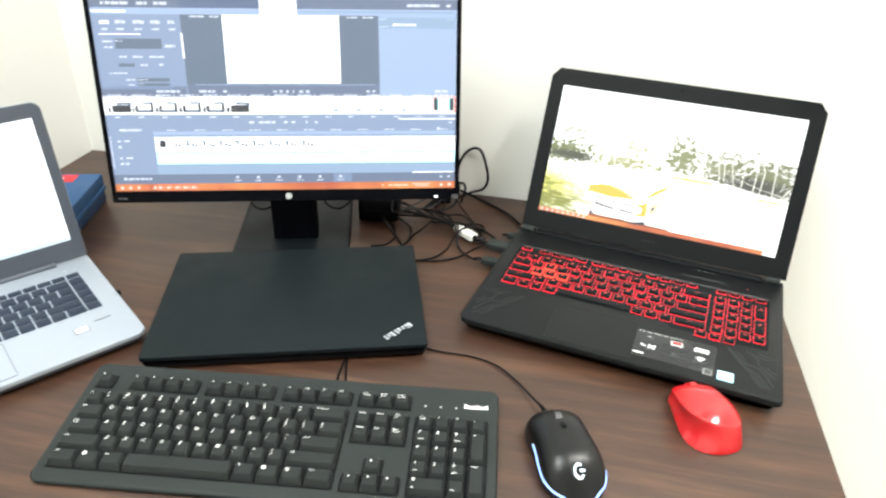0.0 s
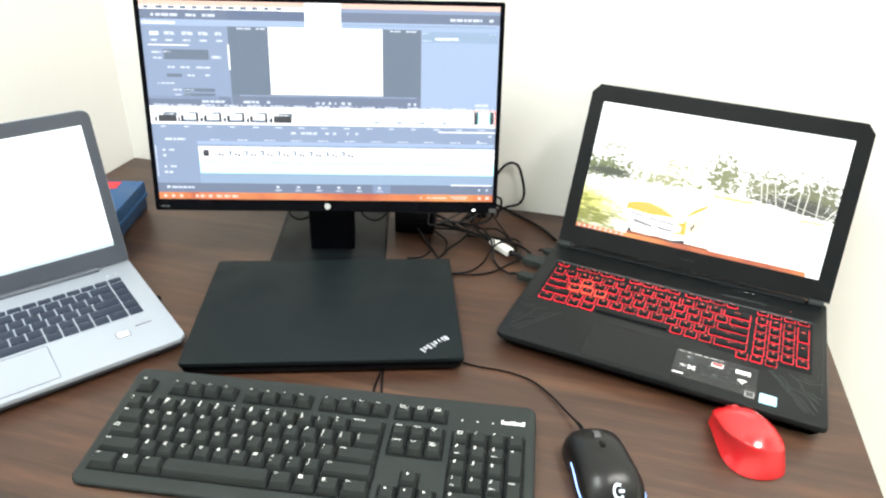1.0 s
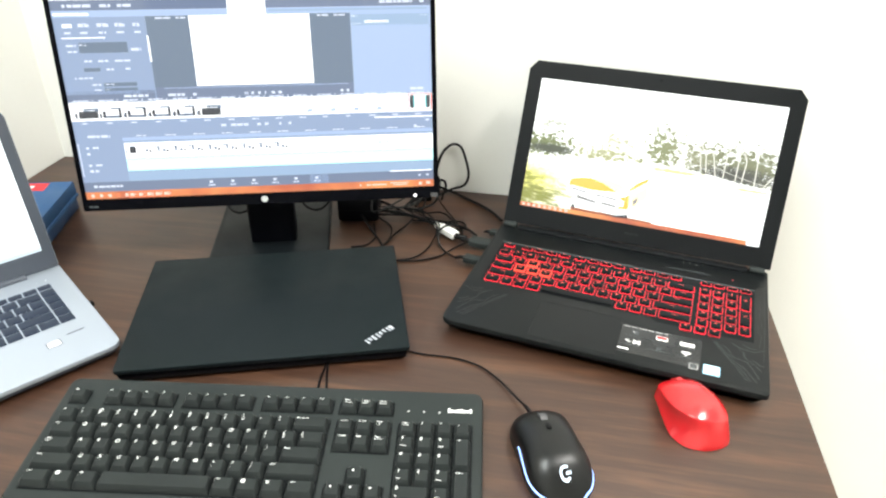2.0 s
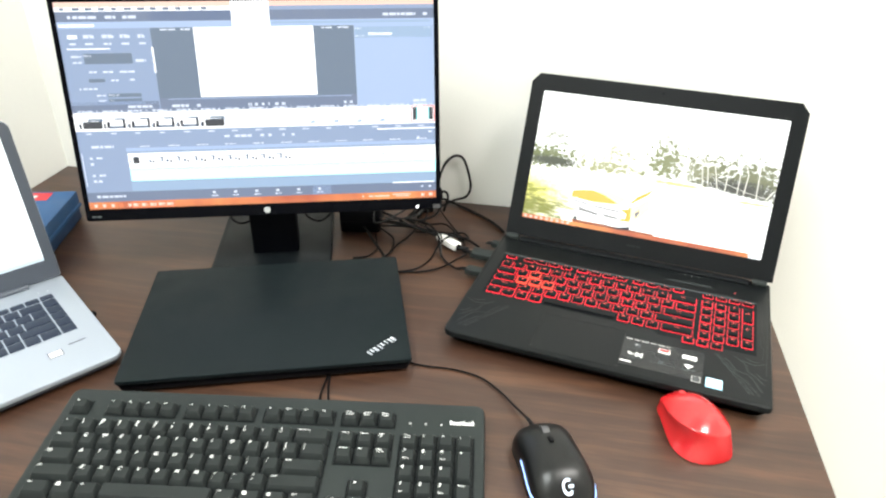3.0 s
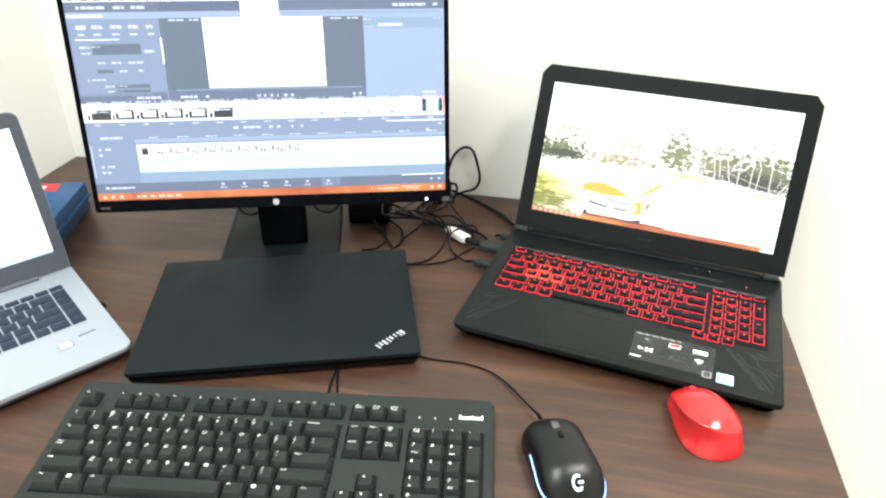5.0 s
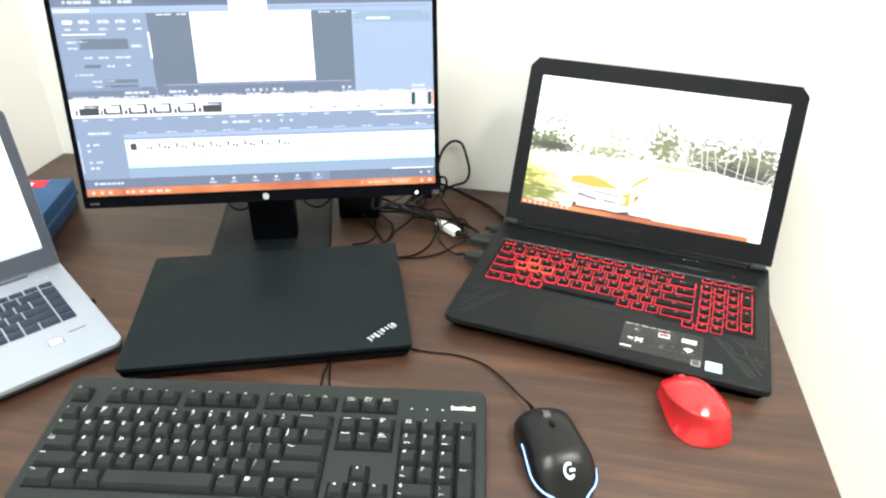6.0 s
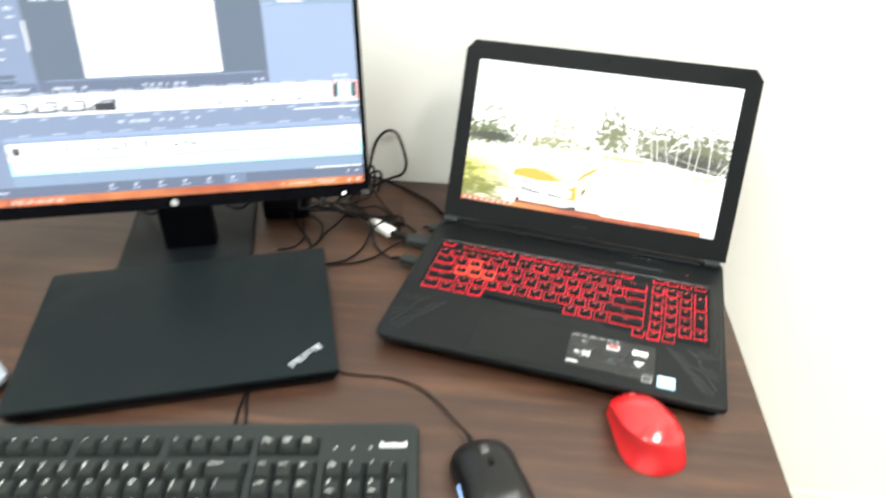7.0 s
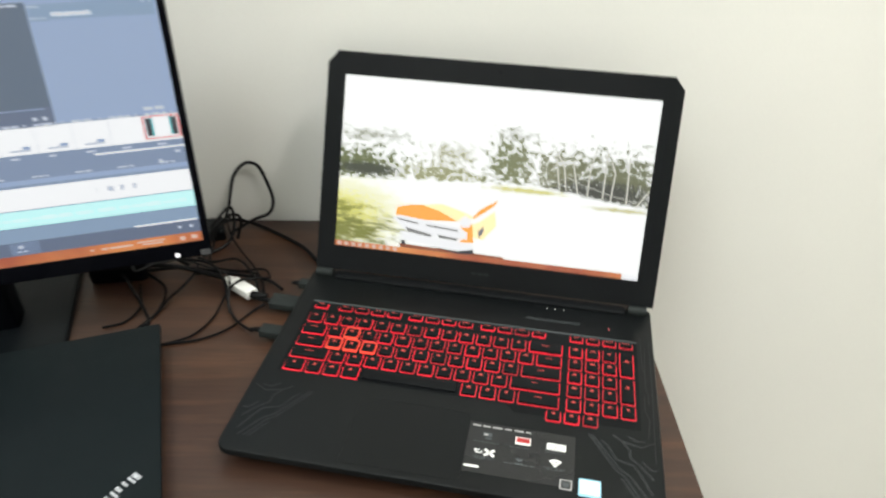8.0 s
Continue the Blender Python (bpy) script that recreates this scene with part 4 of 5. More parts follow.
# ---------------- silver laptop ----------------
def silver_laptop():
    a = 53.0
    c, s = math.cos(radians(a)), math.sin(radians(a))
    W, D, T = 0.338, 0.237, 0.0180
    fr = Vector((-0.2075, 0.0445))
    org = fr - Vector((c, s)) * (W / 2)
    lap = thing("silver_laptop", "open silver laptop with dark keys and white display", "laptop", pose(org.x, org.y, DESK, 0, 0, a))
    base = part("base", plate(W, D, (0.010, 0.010, 0.014, 0.014), 0.0115, T, 0.0012, 0.001, cy=D / 2, seg=8), SILVER, lap, "silver aluminium top shell")
    part("bottom_shell", plate(W - 0.004, D - 0.004, (0.010, 0.010, 0.013, 0.013), 0.0025, 0.0113, 0.0, 0.0085, cy=D / 2, seg=8), SLATE, lap, "dark grey bottom shell")
    for sx in (-1, 1):
        for y in (0.03, D - 0.03):
            part("foot", plate(0.03, 0.008, 0.003, 0.0, 0.003, cx=sx * 0.12, cy=y, seg=2), RUBBER, base)
    kx0, kx1, ky0, ky1 = -0.1425, 0.1445, 0.0845, 0.1905
    part("keyboard_tray", plate(kx1 - kx0 + 0.003, ky1 - ky0 + 0.003, 0.004, T - 0.001, T + 0.0005, cx=0, cy=(ky0 + ky1) / 2), SILVER, base)
    P = (kx1 - kx0) / 15.5
    ys = [ky0 + 0.0092 + i * 0.0182 for i in range(5)] + [ky0 + 0.0985]
    rows = [[1, 1, 1, 1.25, 5, 1, 1, 1, 1, 1.25, 1], [2.25] + [1] * 10 + [2.25, 1], [1.75] + [1] * 11 + [1.75, 1], [1.5] + [1] * 12 + [1, 1], [1] * 13 + [1.5, 1], [15.5 / 16] * 16]
    for r, widths in enumerate(rows):
        x, d = kx0, (0.0182 if r < 5 else 0.0125)
        for w in widths:
            part("key", cap(w * P - 0.0016, d - 0.0017, 0.0013, 0.0004, 0.0, 0.00012, BLUEKEY), None, lap, m=Matrix.Translation((x + w * P / 2, ys[r], T + 0.0005)))
            x += w * P
    rim = bmesh.new()
    ring(rim, rrect(0.102, 0.072, 0.003, 4, -0.0245, 0.0440), rrect(0.1008, 0.0708, 0.0025, 4, -0.0245, 0.0440), T, T + 0.0005)
    part("touchpad_rim", rim, SLATE, base)
    part("touchpad", plate(0.1006, 0.0706, 0.0025, T - 0.001, T + 0.0004, cx=-0.0245, cy=0.0440), SILVER, base)
    badge = part("white_sticker", plate(0.0165, 0.0125, 0.001, T, T + 0.0003, cx=0.1070, cy=0.0500, seg=3), SLATE, lap, "small white sticker with a grey edge")
    part("sticker_print", bars([(0.1000, 0.0448, 0.1140, 0.0552)], T + 0.00045), PRINT, badge)
    part("fingerprint_slot", plate(0.0205, 0.0020, 0.0009, T, T + 0.0002, cx=0.1345, cy=0.0592, seg=3), SLATE, base)
    bm = bmesh.new()
    tube(bm, [(-0.125, D - 0.011, T + 0.0005), (0.125, D - 0.011, T + 0.0005)], 0.0050, 14, 1)
    part("hinge", bm, SLATE, base, "long dark grey hinge barrel")
    bar_parts("status_light", [(0.1300, 0.2010, 0.1320, 0.2022), (0.1415, 0.2010, 0.1435, 0.2022)], T + 0.0004, PRINT, base)
    part("security_peg", box(W / 2 - 0.0005, W / 2 + 0.006, 0.116, 0.123, 0.006, 0.0125, 0.001), RUBBER, base)
    lidm = Matrix.Translation((0, 0.2290, T + 0.001)) @ Matrix.Rotation(radians(90 - 10.5), 4, "X")
    LH, sw, sh, s0 = 0.2215, 0.3095, 0.1743, 0.0275
    lid = part("lid", plate(W, LH, (0.012, 0.012, 0.004, 0.004), -0.0065, -0.0010, 0, 0.002, cy=LH / 2, seg=8), SILVER, lap, "silver display lid", m=lidm)
    bm = bmesh.new()
    ring(bm, rrect(W - 0.0012, LH - 0.0012, (0.012, 0.012, 0.004, 0.004), 8, 0, LH / 2), rrect(sw, sh, 0.0006, 8, 0, s0 + sh / 2), -0.0010, 0.0006, 0.0005)
    part("bezel", bm, SLATE, lid, "slate grey bezel")
    screen = part("display", bars([(-sw / 2, s0, sw / 2, s0 + sh)], -0.0005), PAGE, lap, "lit display with a white page", m=lidm)
    part("picture_area", bars([(-sw / 2, s0, sw / 2, s0 + 0.0055)], -0.0004), PAGESTRIP, screen)
    bm = bmesh.new()
    disc(bm, 0, LH - 0.010, 0.0017, 0.0008, 14)
    part("webcam", bm, BEZEL, lid)
    return lap


silver_laptop()


# ---------------- monitor ----------------
def monitor():
    mo = thing("monitor", "black desktop monitor on its stand showing video editing software", "monitor", pose(-0.114, 0.281, DESK, 0, 0, 16.5))
    sw, sh = 0.476, 0.268
    side, top, bottom = 0.0065, 0.006, 0.0165
    z0 = 0.111
    m = Matrix.Translation((0, 0, z0)) @ Matrix.Rotation(radians(90 - 11.3), 4, "X")
    W, H = sw + 2 * side, sh + top + bottom
    cy = sh / 2 + (top - bottom) / 2
    case = part("case", plate(W, H, 0.004, -0.014, -0.0010, 0, 0.003, cy=cy), BLACK, mo, "slim black case", m=m)
    part("rear_housing", plate(0.34, 0.19, 0.02, -0.038, -0.0135, 0, 0.012, cy=cy - 0.01), BLACK, case)
    bm = bmesh.new()
    ring(bm, rrect(W, H, 0.003, 4, 0, cy), rrect(sw, sh, 0.0005, 4, 0, sh / 2), -0.0010, 0.0012, 0.0007)
    part("bezel", bm, BEZEL, case, "thin glossy black bezel")
    bm = bmesh.new()
    disc(bm, 0.0, -bottom / 2 - 0.0005, 0.0046, 0.0014, 24)
    part("maker_mark", bm, CHROME, case, "plain silver disc")
    part("model_mark", bars([(-sw / 2 + 0.002, -0.0115, -sw / 2 + 0.007, -0.0090), (-sw / 2 + 0.008, -0.0115, -sw / 2 + 0.014, -0.0090)], 0.0014), GREYLINE, case)
    display = part("display", bars([(-sw / 2, 0, sw / 2, sh)], -0.0004), S_SLATE, mo, "lit display with panels of editing software", m=m)
    rng = random.Random(21)
    a, b, c = [], [], []
    # ground panels
    a += [(0, 0, 1, 0.024, S_PEACH), (0, 0.024, 0.46, 0.042, S_WHITE), (0, 0.042, 1, 0.088, S_DEEP), (0, 0.088, 1, 0.118, S_PALE), (0.0, 0.118, 0.237, 0.475, S_SLATE), (0.24, 0.042, 0.46, 0.085, S_DEEP),
          (0.237, 0.118, 0.779, 0.448, S_DARK), (0.779, 0.118, 1, 0.505, S_PALE), (0, 0.460, 0.234, 0.516, S_DEEP), (0.237, 0.448, 0.779, 0.512, S_DEEP), (0, 0.510, 1, 0.602, S_WHITE), (0, 0.602, 1, 0.69, S_SLATE),
          (0, 0.69, 0.124, 0.912, S_SLATE), (0.126, 0.688, 1, 0.706, S_PALE), (0.128, 0.716, 1, 0.795, S_WHITE), (0.128, 0.798, 1, 0.858, S_AUDIO), (0.126, 0.862, 1, 0.912, S_LANE), (0, 0.912, 1, 0.962, S_DEEP),
          (0, 0.962, 1, 1, S_BAR)]
    b += [(0.349, 0.118, 0.669, 0.446, S_WHITE), (0.453, 0.0, 0.554, 0.122, S_WHITE), (0.004, 0.100, 0.094, 0.110, S_WHITE), (0.003, 0.712, 0.006, 0.88, S_TEXT), (0.234, 0.205, 0.2385, 0.326, S_WHITE),
          (0.56, 0.096, 0.99, 0.106, S_LANE), (0.782, 0.125, 0.995, 0.178, S_LANE), (0.26, 0.452, 0.765, 0.455, S_PALE), (0.128, 0.7075, 1, 0.7105, S_LANE)]
    # the menu line and rows of small print
    for i in range(12):
        u = 0.012 + i * 0.033
        b.append((u, 0.026, u + rng.uniform(0.012, 0.022), 0.038, S_DARK))
    for u, w in ((0.03, 0.008), (0.043, 0.065), (0.125, 0.028), (0.17, 0.036), (0.86, 0.09), (0.97, 0.012)):
        b.append((u, 0.056, u + w, 0.080, S_TEXT))
    for i, (u, w) in enumerate(((0.022, 0.024), (0.062, 0.028), (0.110, 0.032), (0.156, 0.026), (0.202, 0.018))):
        b += [(u, 0.148, u + w, 0.164, S_WHITE if not i else S_TEXT), (u + 0.002, 0.182, u + 0.022, 0.194, S_TEXT)]
        c.append((u, 0.146, u + w * 0.8, 0.150, S_TEXT))
    b += [(0.015, 0.2085, 0.127, 0.2135, S_WHITE), (0.055, 0.232, 0.180, 0.280, S_DARK), (0.022, 0.240, 0.048, 0.252, S_TEXT), (0.024, 0.268, 0.048, 0.279, S_TEXT), (0.188, 0.258, 0.215, 0.276, S_TEXT), (0.055, 0.238, 0.075, 0.248, S_TEXT),
          (0.062, 0.312, 0.084, 0.324, S_TEXT), (0.098, 0.312, 0.125, 0.324, S_TEXT), (0.142, 0.312, 0.185, 0.324, S_TEXT), (0.058, 0.350, 0.100, 0.366, S_DARK), (0.116, 0.352, 0.136, 0.364, S_TEXT), (0.166, 0.350, 0.182, 0.362, S_TEXT),
          (0.030, 0.392, 0.034, 0.404, S_TEXT), (0.040, 0.392, 0.078, 0.402, S_TEXT), (0.072, 0.424, 0.096, 0.434, S_TEXT), (0.102, 0.421, 0.190, 0.438, S_DARK), (0.104, 0.424, 0.130, 0.434, S_TEXT), (0.076, 0.450, 0.094, 0.458, S_TEXT), (0.102, 0.446, 0.190, 0.459, S_DARK), (0.104, 0.449, 0.118, 0.457, S_TEXT),
          (0.262, 0.122, 0.302, 0.132, S_TEXT), (0.316, 0.122, 0.345, 0.132, S_TEXT), (0.690, 0.122, 0.725, 0.131, S_TEXT), (0.735, 0.122, 0.765, 0.131, S_TEXT),
          (0.782, 0.128, 0.800, 0.138, S_TEXT), (0.972, 0.128, 0.978, 0.137, S_TEXT), (0.984, 0.128, 0.990, 0.137, S_TEXT), (0.782, 0.164, 0.808, 0.173, S_TEXT), (0.818, 0.153, 0.884, 0.166, S_WHITE), (0.815, 0.173, 0.948, 0.178, S_PALE)]
    for u, w in ((0.150, 0.065), (0.268, 0.045), (0.335, 0.010), (0.938, 0.038), (0.741, 0.008), (0.758, 0.008)):
        b.append((u, 0.478, u + w, 0.494, S_TEXT))
    # transport signs: jump, back, stop, play, forward, loop
    for i in range(6):
        u = 0.475 + i * 0.0185
        b.append((u, 0.478, u + 0.0035 + 0.004 * (i % 3 > 0), 0.496, S_TEXT))
        if i in (0, 4, 5):
            b.append((u + 0.006, 0.478, u + 0.010, 0.496, S_TEXT))
    # clip thumbnails: a desk with dark things on it, then nearly white ones
    for i in range(15):
        u = 0.014 + i * 0.0660
        b += [(u, 0.500, u + 0.040, 0.510, S_TEXT), (u + 0.048, 0.501, u + 0.053, 0.509, S_TEXT), (u + 0.012, 0.610, u + 0.030, 0.619, S_TEXT)]
        c.append((u - 0.004, 0.515, u - 0.003, 0.600, S_TEXT))
        if i in (0, 5):
            c += [(u + 0.008, 0.556, u + 0.060, 0.590, S_BLACK), (u + 0.022, 0.541, u + 0.062, 0.556, S_DARK), (u + 0.014, 0.549, u + 0.052, 0.554, S_WHITE), (u - 0.002, 0.565, u + 0.004, 0.590, S_BLACK), (u + 0.010, 0.540, u + 0.015, 0.556, S_TEXT)]
        elif i < 5:
            c += [(u + 0.010, 0.578, u + 0.052, 0.590, S_DARK), (u + 0.028, 0.540, u + 0.056, 0.548, S_DARK), (u + 0.049, 0.548, u + 0.056, 0.590, S_BLACK), (u - 0.002, 0.566, u + 0.003, 0.590, S_BLACK), (u + 0.006, 0.556, u + 0.014, 0.588, S_BLACK),
                  (u + 0.016, 0.562, u + 0.046, 0.568, S_TEXT), (u + 0.000, 0.546, u + 0.010, 0.549, S_TEXT), (u + 0.060, 0.572, u + 0.064, 0.586, S_DARK)]
        elif 8 < i < 13:
            c += [(u + 0.014, 0.584, u + 0.050, 0.592, S_TEXT), (u + 0.036, 0.574, u + 0.050, 0.584, S_PALE)]
    c += [(0.936, 0.520, 0.946, 0.584, S_BLACK), (0.946, 0.520, 0.950, 0.584, S_TEAL), (0.984, 0.520, 0.994, 0.584, S_BLACK), (0.980, 0.520, 0.984, 0.584, S_TEAL), (0.930, 0.513, 0.998, 0.517, S_RED), (0.930, 0.590, 0.998, 0.594, S_RED), (0.930, 0.513, 0.9325, 0.594, S_RED), (0.996, 0.513, 0.999, 0.594, S_RED)]
    for u, w in ((0.40, 0.020), (0.428, 0.052), (0.500, 0.014), (0.522, 0.010), (0.562, 0.006), (0.588, 0.008)):
        b.append((u, 0.634, u + w, 0.650, S_TEXT))
    b += [(0.832, 0.624, 1.0, 0.630, S_WHITE), (0.034, 0.672, 0.094, 0.688, S_TEXT), (0.980, 0.640, 0.990, 0.652, S_TEXT), (0.946, 0.668, 0.954, 0.682, S_TEXT)]
    for i in range(11):
        b.append((0.165 + i * 0.078, 0.678, 0.196 + i * 0.078, 0.685, S_TEXT))
    for v in (0.730, 0.818):
        b += [(0.024, v, 0.032, v + 0.014, S_TEXT), (0.042, v, 0.062, v + 0.012, S_TEXT), (0.024, v + 0.028, 0.034, v + 0.044, S_TEXT), (0.038, v + 0.028, 0.048, v + 0.044, S_TEXT if v > 0.8 else S_SLATE)]
    # the cut film on its track, and the sound's waveform under it
    c += [(0.141, 0.737, 0.158, 0.768, S_BLACK), (0.143, 0.733, 0.156, 0.738, S_DARK), (0.131, 0.750, 0.134, 0.766, S_DARK)]
    for i in range(9):
        u = 0.184 + i * 0.0475
        c += [(u, 0.751, u + 0.007, 0.763, S_DARK), (u + 0.010, 0.755, u + 0.016, 0.766, S_BLACK)]
        if i < 8:
            c += [(u + 0.024, 0.737, u + 0.040, 0.742, S_DARK), (u + 0.034, 0.742, u + 0.039, 0.760, S_DARK), (u + 0.022, 0.750, u + 0.034, 0.754, S_TEXT), (u + 0.022, 0.760, u + 0.040, 0.764, S_TEXT)]
    for i, w in enumerate((0.003, 0.012, 0.008, 0.007)):
        c.append((0.805 + 0.024 * i + (0.010 if i else 0.014), 0.746, 0.805 + 0.024 * i + 0.010 + w, 0.768 - 0.004 * (i > 0), S_TEXT))
    u = 0.135
    while u < 0.985:
        w, hgt = rng.uniform(0.006, 0.03), rng.uniform(0.003, 0.008)
        c.append((u, 0.832 - hgt, u + w, 0.832 + hgt * 0.6, S_FOAM))
        u += w + rng.uniform(0.002, 0.012)
    for i in range(6):
        b += [(0.349 + i * 0.0605, 0.922, 0.358 + i * 0.0605, 0.938, S_TEXT), (0.345 + i * 0.0605, 0.944, 0.364 + i * 0.0605, 0.951, S_TEXT)]
    a.append((0.636, 0.914, 0.690, 0.960, S_SLATE))
    b += [(0.026, 0.924, 0.036, 0.944, S_TEXT), (0.040, 0.928, 0.106, 0.942, S_TEXT), (0.955, 0.930, 0.962, 0.942, S_TEXT), (0.978, 0.930, 0.986, 0.942, S_TEXT), (0.872, 0.908, 0.995, 0.914, S_WHITE)]
    for i in range(10):
        b.append((0.014 + i * 0.0235, 0.974, 0.023 + i * 0.0235, 0.990, S_PEACH if i != 3 else S_ORANGE))
    b += [(0.118, 0.964, 0.240, 0.999, S_ORANGE), (0.78, 0.976, 0.785, 0.986, S_PEACH), (0.80, 0.977, 0.812, 0.985, S_PEACH), (0.816, 0.977, 0.86, 0.985, S_PEACH), (0.87, 0.972, 0.925, 0.978, S_PEACH), (0.88, 0.982, 0.92, 0.988, S_PEACH), (0.955, 0.974, 0.965, 0.990, S_PEACH), (0.978, 0.972, 0.990, 0.988, S_PEACH)]
    for i in range(5):
        c.append((0.122 + i * 0.0235, 0.974, 0.133 + i * 0.0235, 0.990, S_PEACH))
    # small print: each bar broken into word-long pieces
    words = []
    for u0, v0, u1, v1, material in b:
        if material is not S_TEXT or v1 - v0 > 0.03:
            words.append((u0, v0, u1, v1, material))
            continue
        u, mid = u0, (v0 + v1) / 2
        half = min(0.0068, (v1 - v0) * 0.40)
        while u < u1 - 0.003:
            step = min(rng.uniform(0.008, 0.022), u1 - u)
            words.append((u, mid - half, u + step, mid + half, S_TEXT))
            u += step + 0.0025
    b = words
    for k, layer in enumerate((a, b, c)):
        for u0, v0, u1, v1, material in layer:
            part("picture_area", bars([(u0 * sw - sw / 2, (1 - v1) * sh, u1 * sw - sw / 2, (1 - v0) * sh)], 0.00010 + 0.00010 * k - 0.0004), material, display)
    # stand: neck and flat foot
    neck = bmesh.new()
    prism(neck, rrect(0.068, 0.034, 0.006, 4, -0.002, 0.054), 0.0098, 0.225, 0.003)
    part("neck", neck, NECK, mo, "square black neck")
    part("stand_base", plate(0.174, 0.200, 0.012, 0.0, 0.0095, 0.003, cx=-0.006, cy=0.083), FOOT, mo, "flat glossy black foot")
    bm = bmesh.new()
    disc(bm, 0.211, -0.0122, 0.0022, 0.0015, 12)
    part("power_light", bm, LEDWHITE, case, "bright white power light")
    part("corner_clip", plate(0.010, 0.006, 0.001, 0.0010, 0.0022, cx=W / 2 - 0.006, cy=-bottom + 0.004, seg=2), GREYWHEEL, case)
    return mo


monitor()


# ---------------- mice ----------------
def rim_of(t):
    """How far a mouse's outline has swelled at t, from 0 at its back to 1 at its blunt front."""
    return math.sqrt(max(0.0, 1 - abs(2 * t - 1) ** (3.0 if t < 0.5 else 5.5)))


def waist_of(t, width, swell, cut):
    """Half the mouse's width at t."""
    return width / 2 * rim_of(t) * (1 - cut * math.sin(math.pi * min(1, max(0, (t - 0.25) / 0.6))) + swell * (0.5 - t))


def crown_of(t, height, hump):
    """The height of the mouse's back at t."""
    return height * (1 - abs((t - hump) / (hump if t < hump else 1 - hump)) ** 2.4 * (1.0 if t < hump else 0.52)) * rim_of(t) ** 0.35


def mouse_shell(length, width, height, swell, hump, cut, rows=30, cols=24):
    """A mouse's upper shell: y runs from its back (-) to its front (+)."""
    grid = []
    for i in range(rows + 1):
        t = 0.5 - 0.5 * math.cos(math.pi * i / rows)
        y = -length / 2 + length * t
        wd, ht = waist_of(t, width, swell, cut), max(0.0015, crown_of(t, height, hump))
        row = []
        for k in range(cols + 1):
            a = math.pi * k / cols
            row.append((-wd * math.copysign(abs(math.cos(a)) ** 0.72, math.cos(a)), y, ht * math.sin(a) ** 0.62 if 0 < k < cols else 0.0))
        grid.append(row)
    return grid


def skin(grid, lo=0.0):
    bm = bmesh.new()
    v = [[bm.verts.new((x, y, z + lo)) for x, y, z in row] for row in grid]
    for a, b in zip(v, v[1:]):
        for i in range(len(a) - 1):
            bm.faces.new((a[i], a[i + 1], b[i + 1], b[i]))
    bmesh.ops.remove_doubles(bm, verts=bm.verts, dist=0.00005)
    edges = [e for e in bm.edges if len(e.link_faces) == 1]
    bmesh.ops.holes_fill(bm, edges=edges, sides=0)
    return bm


def on_shell(grid, x, y):
    """The height of the shell above a point."""
    best = min((p for row in grid for p in row), key=lambda p: (p[0] - x) ** 2 + (p[1] - y) ** 2 - p[2] * 1e-5)
    return best[2]


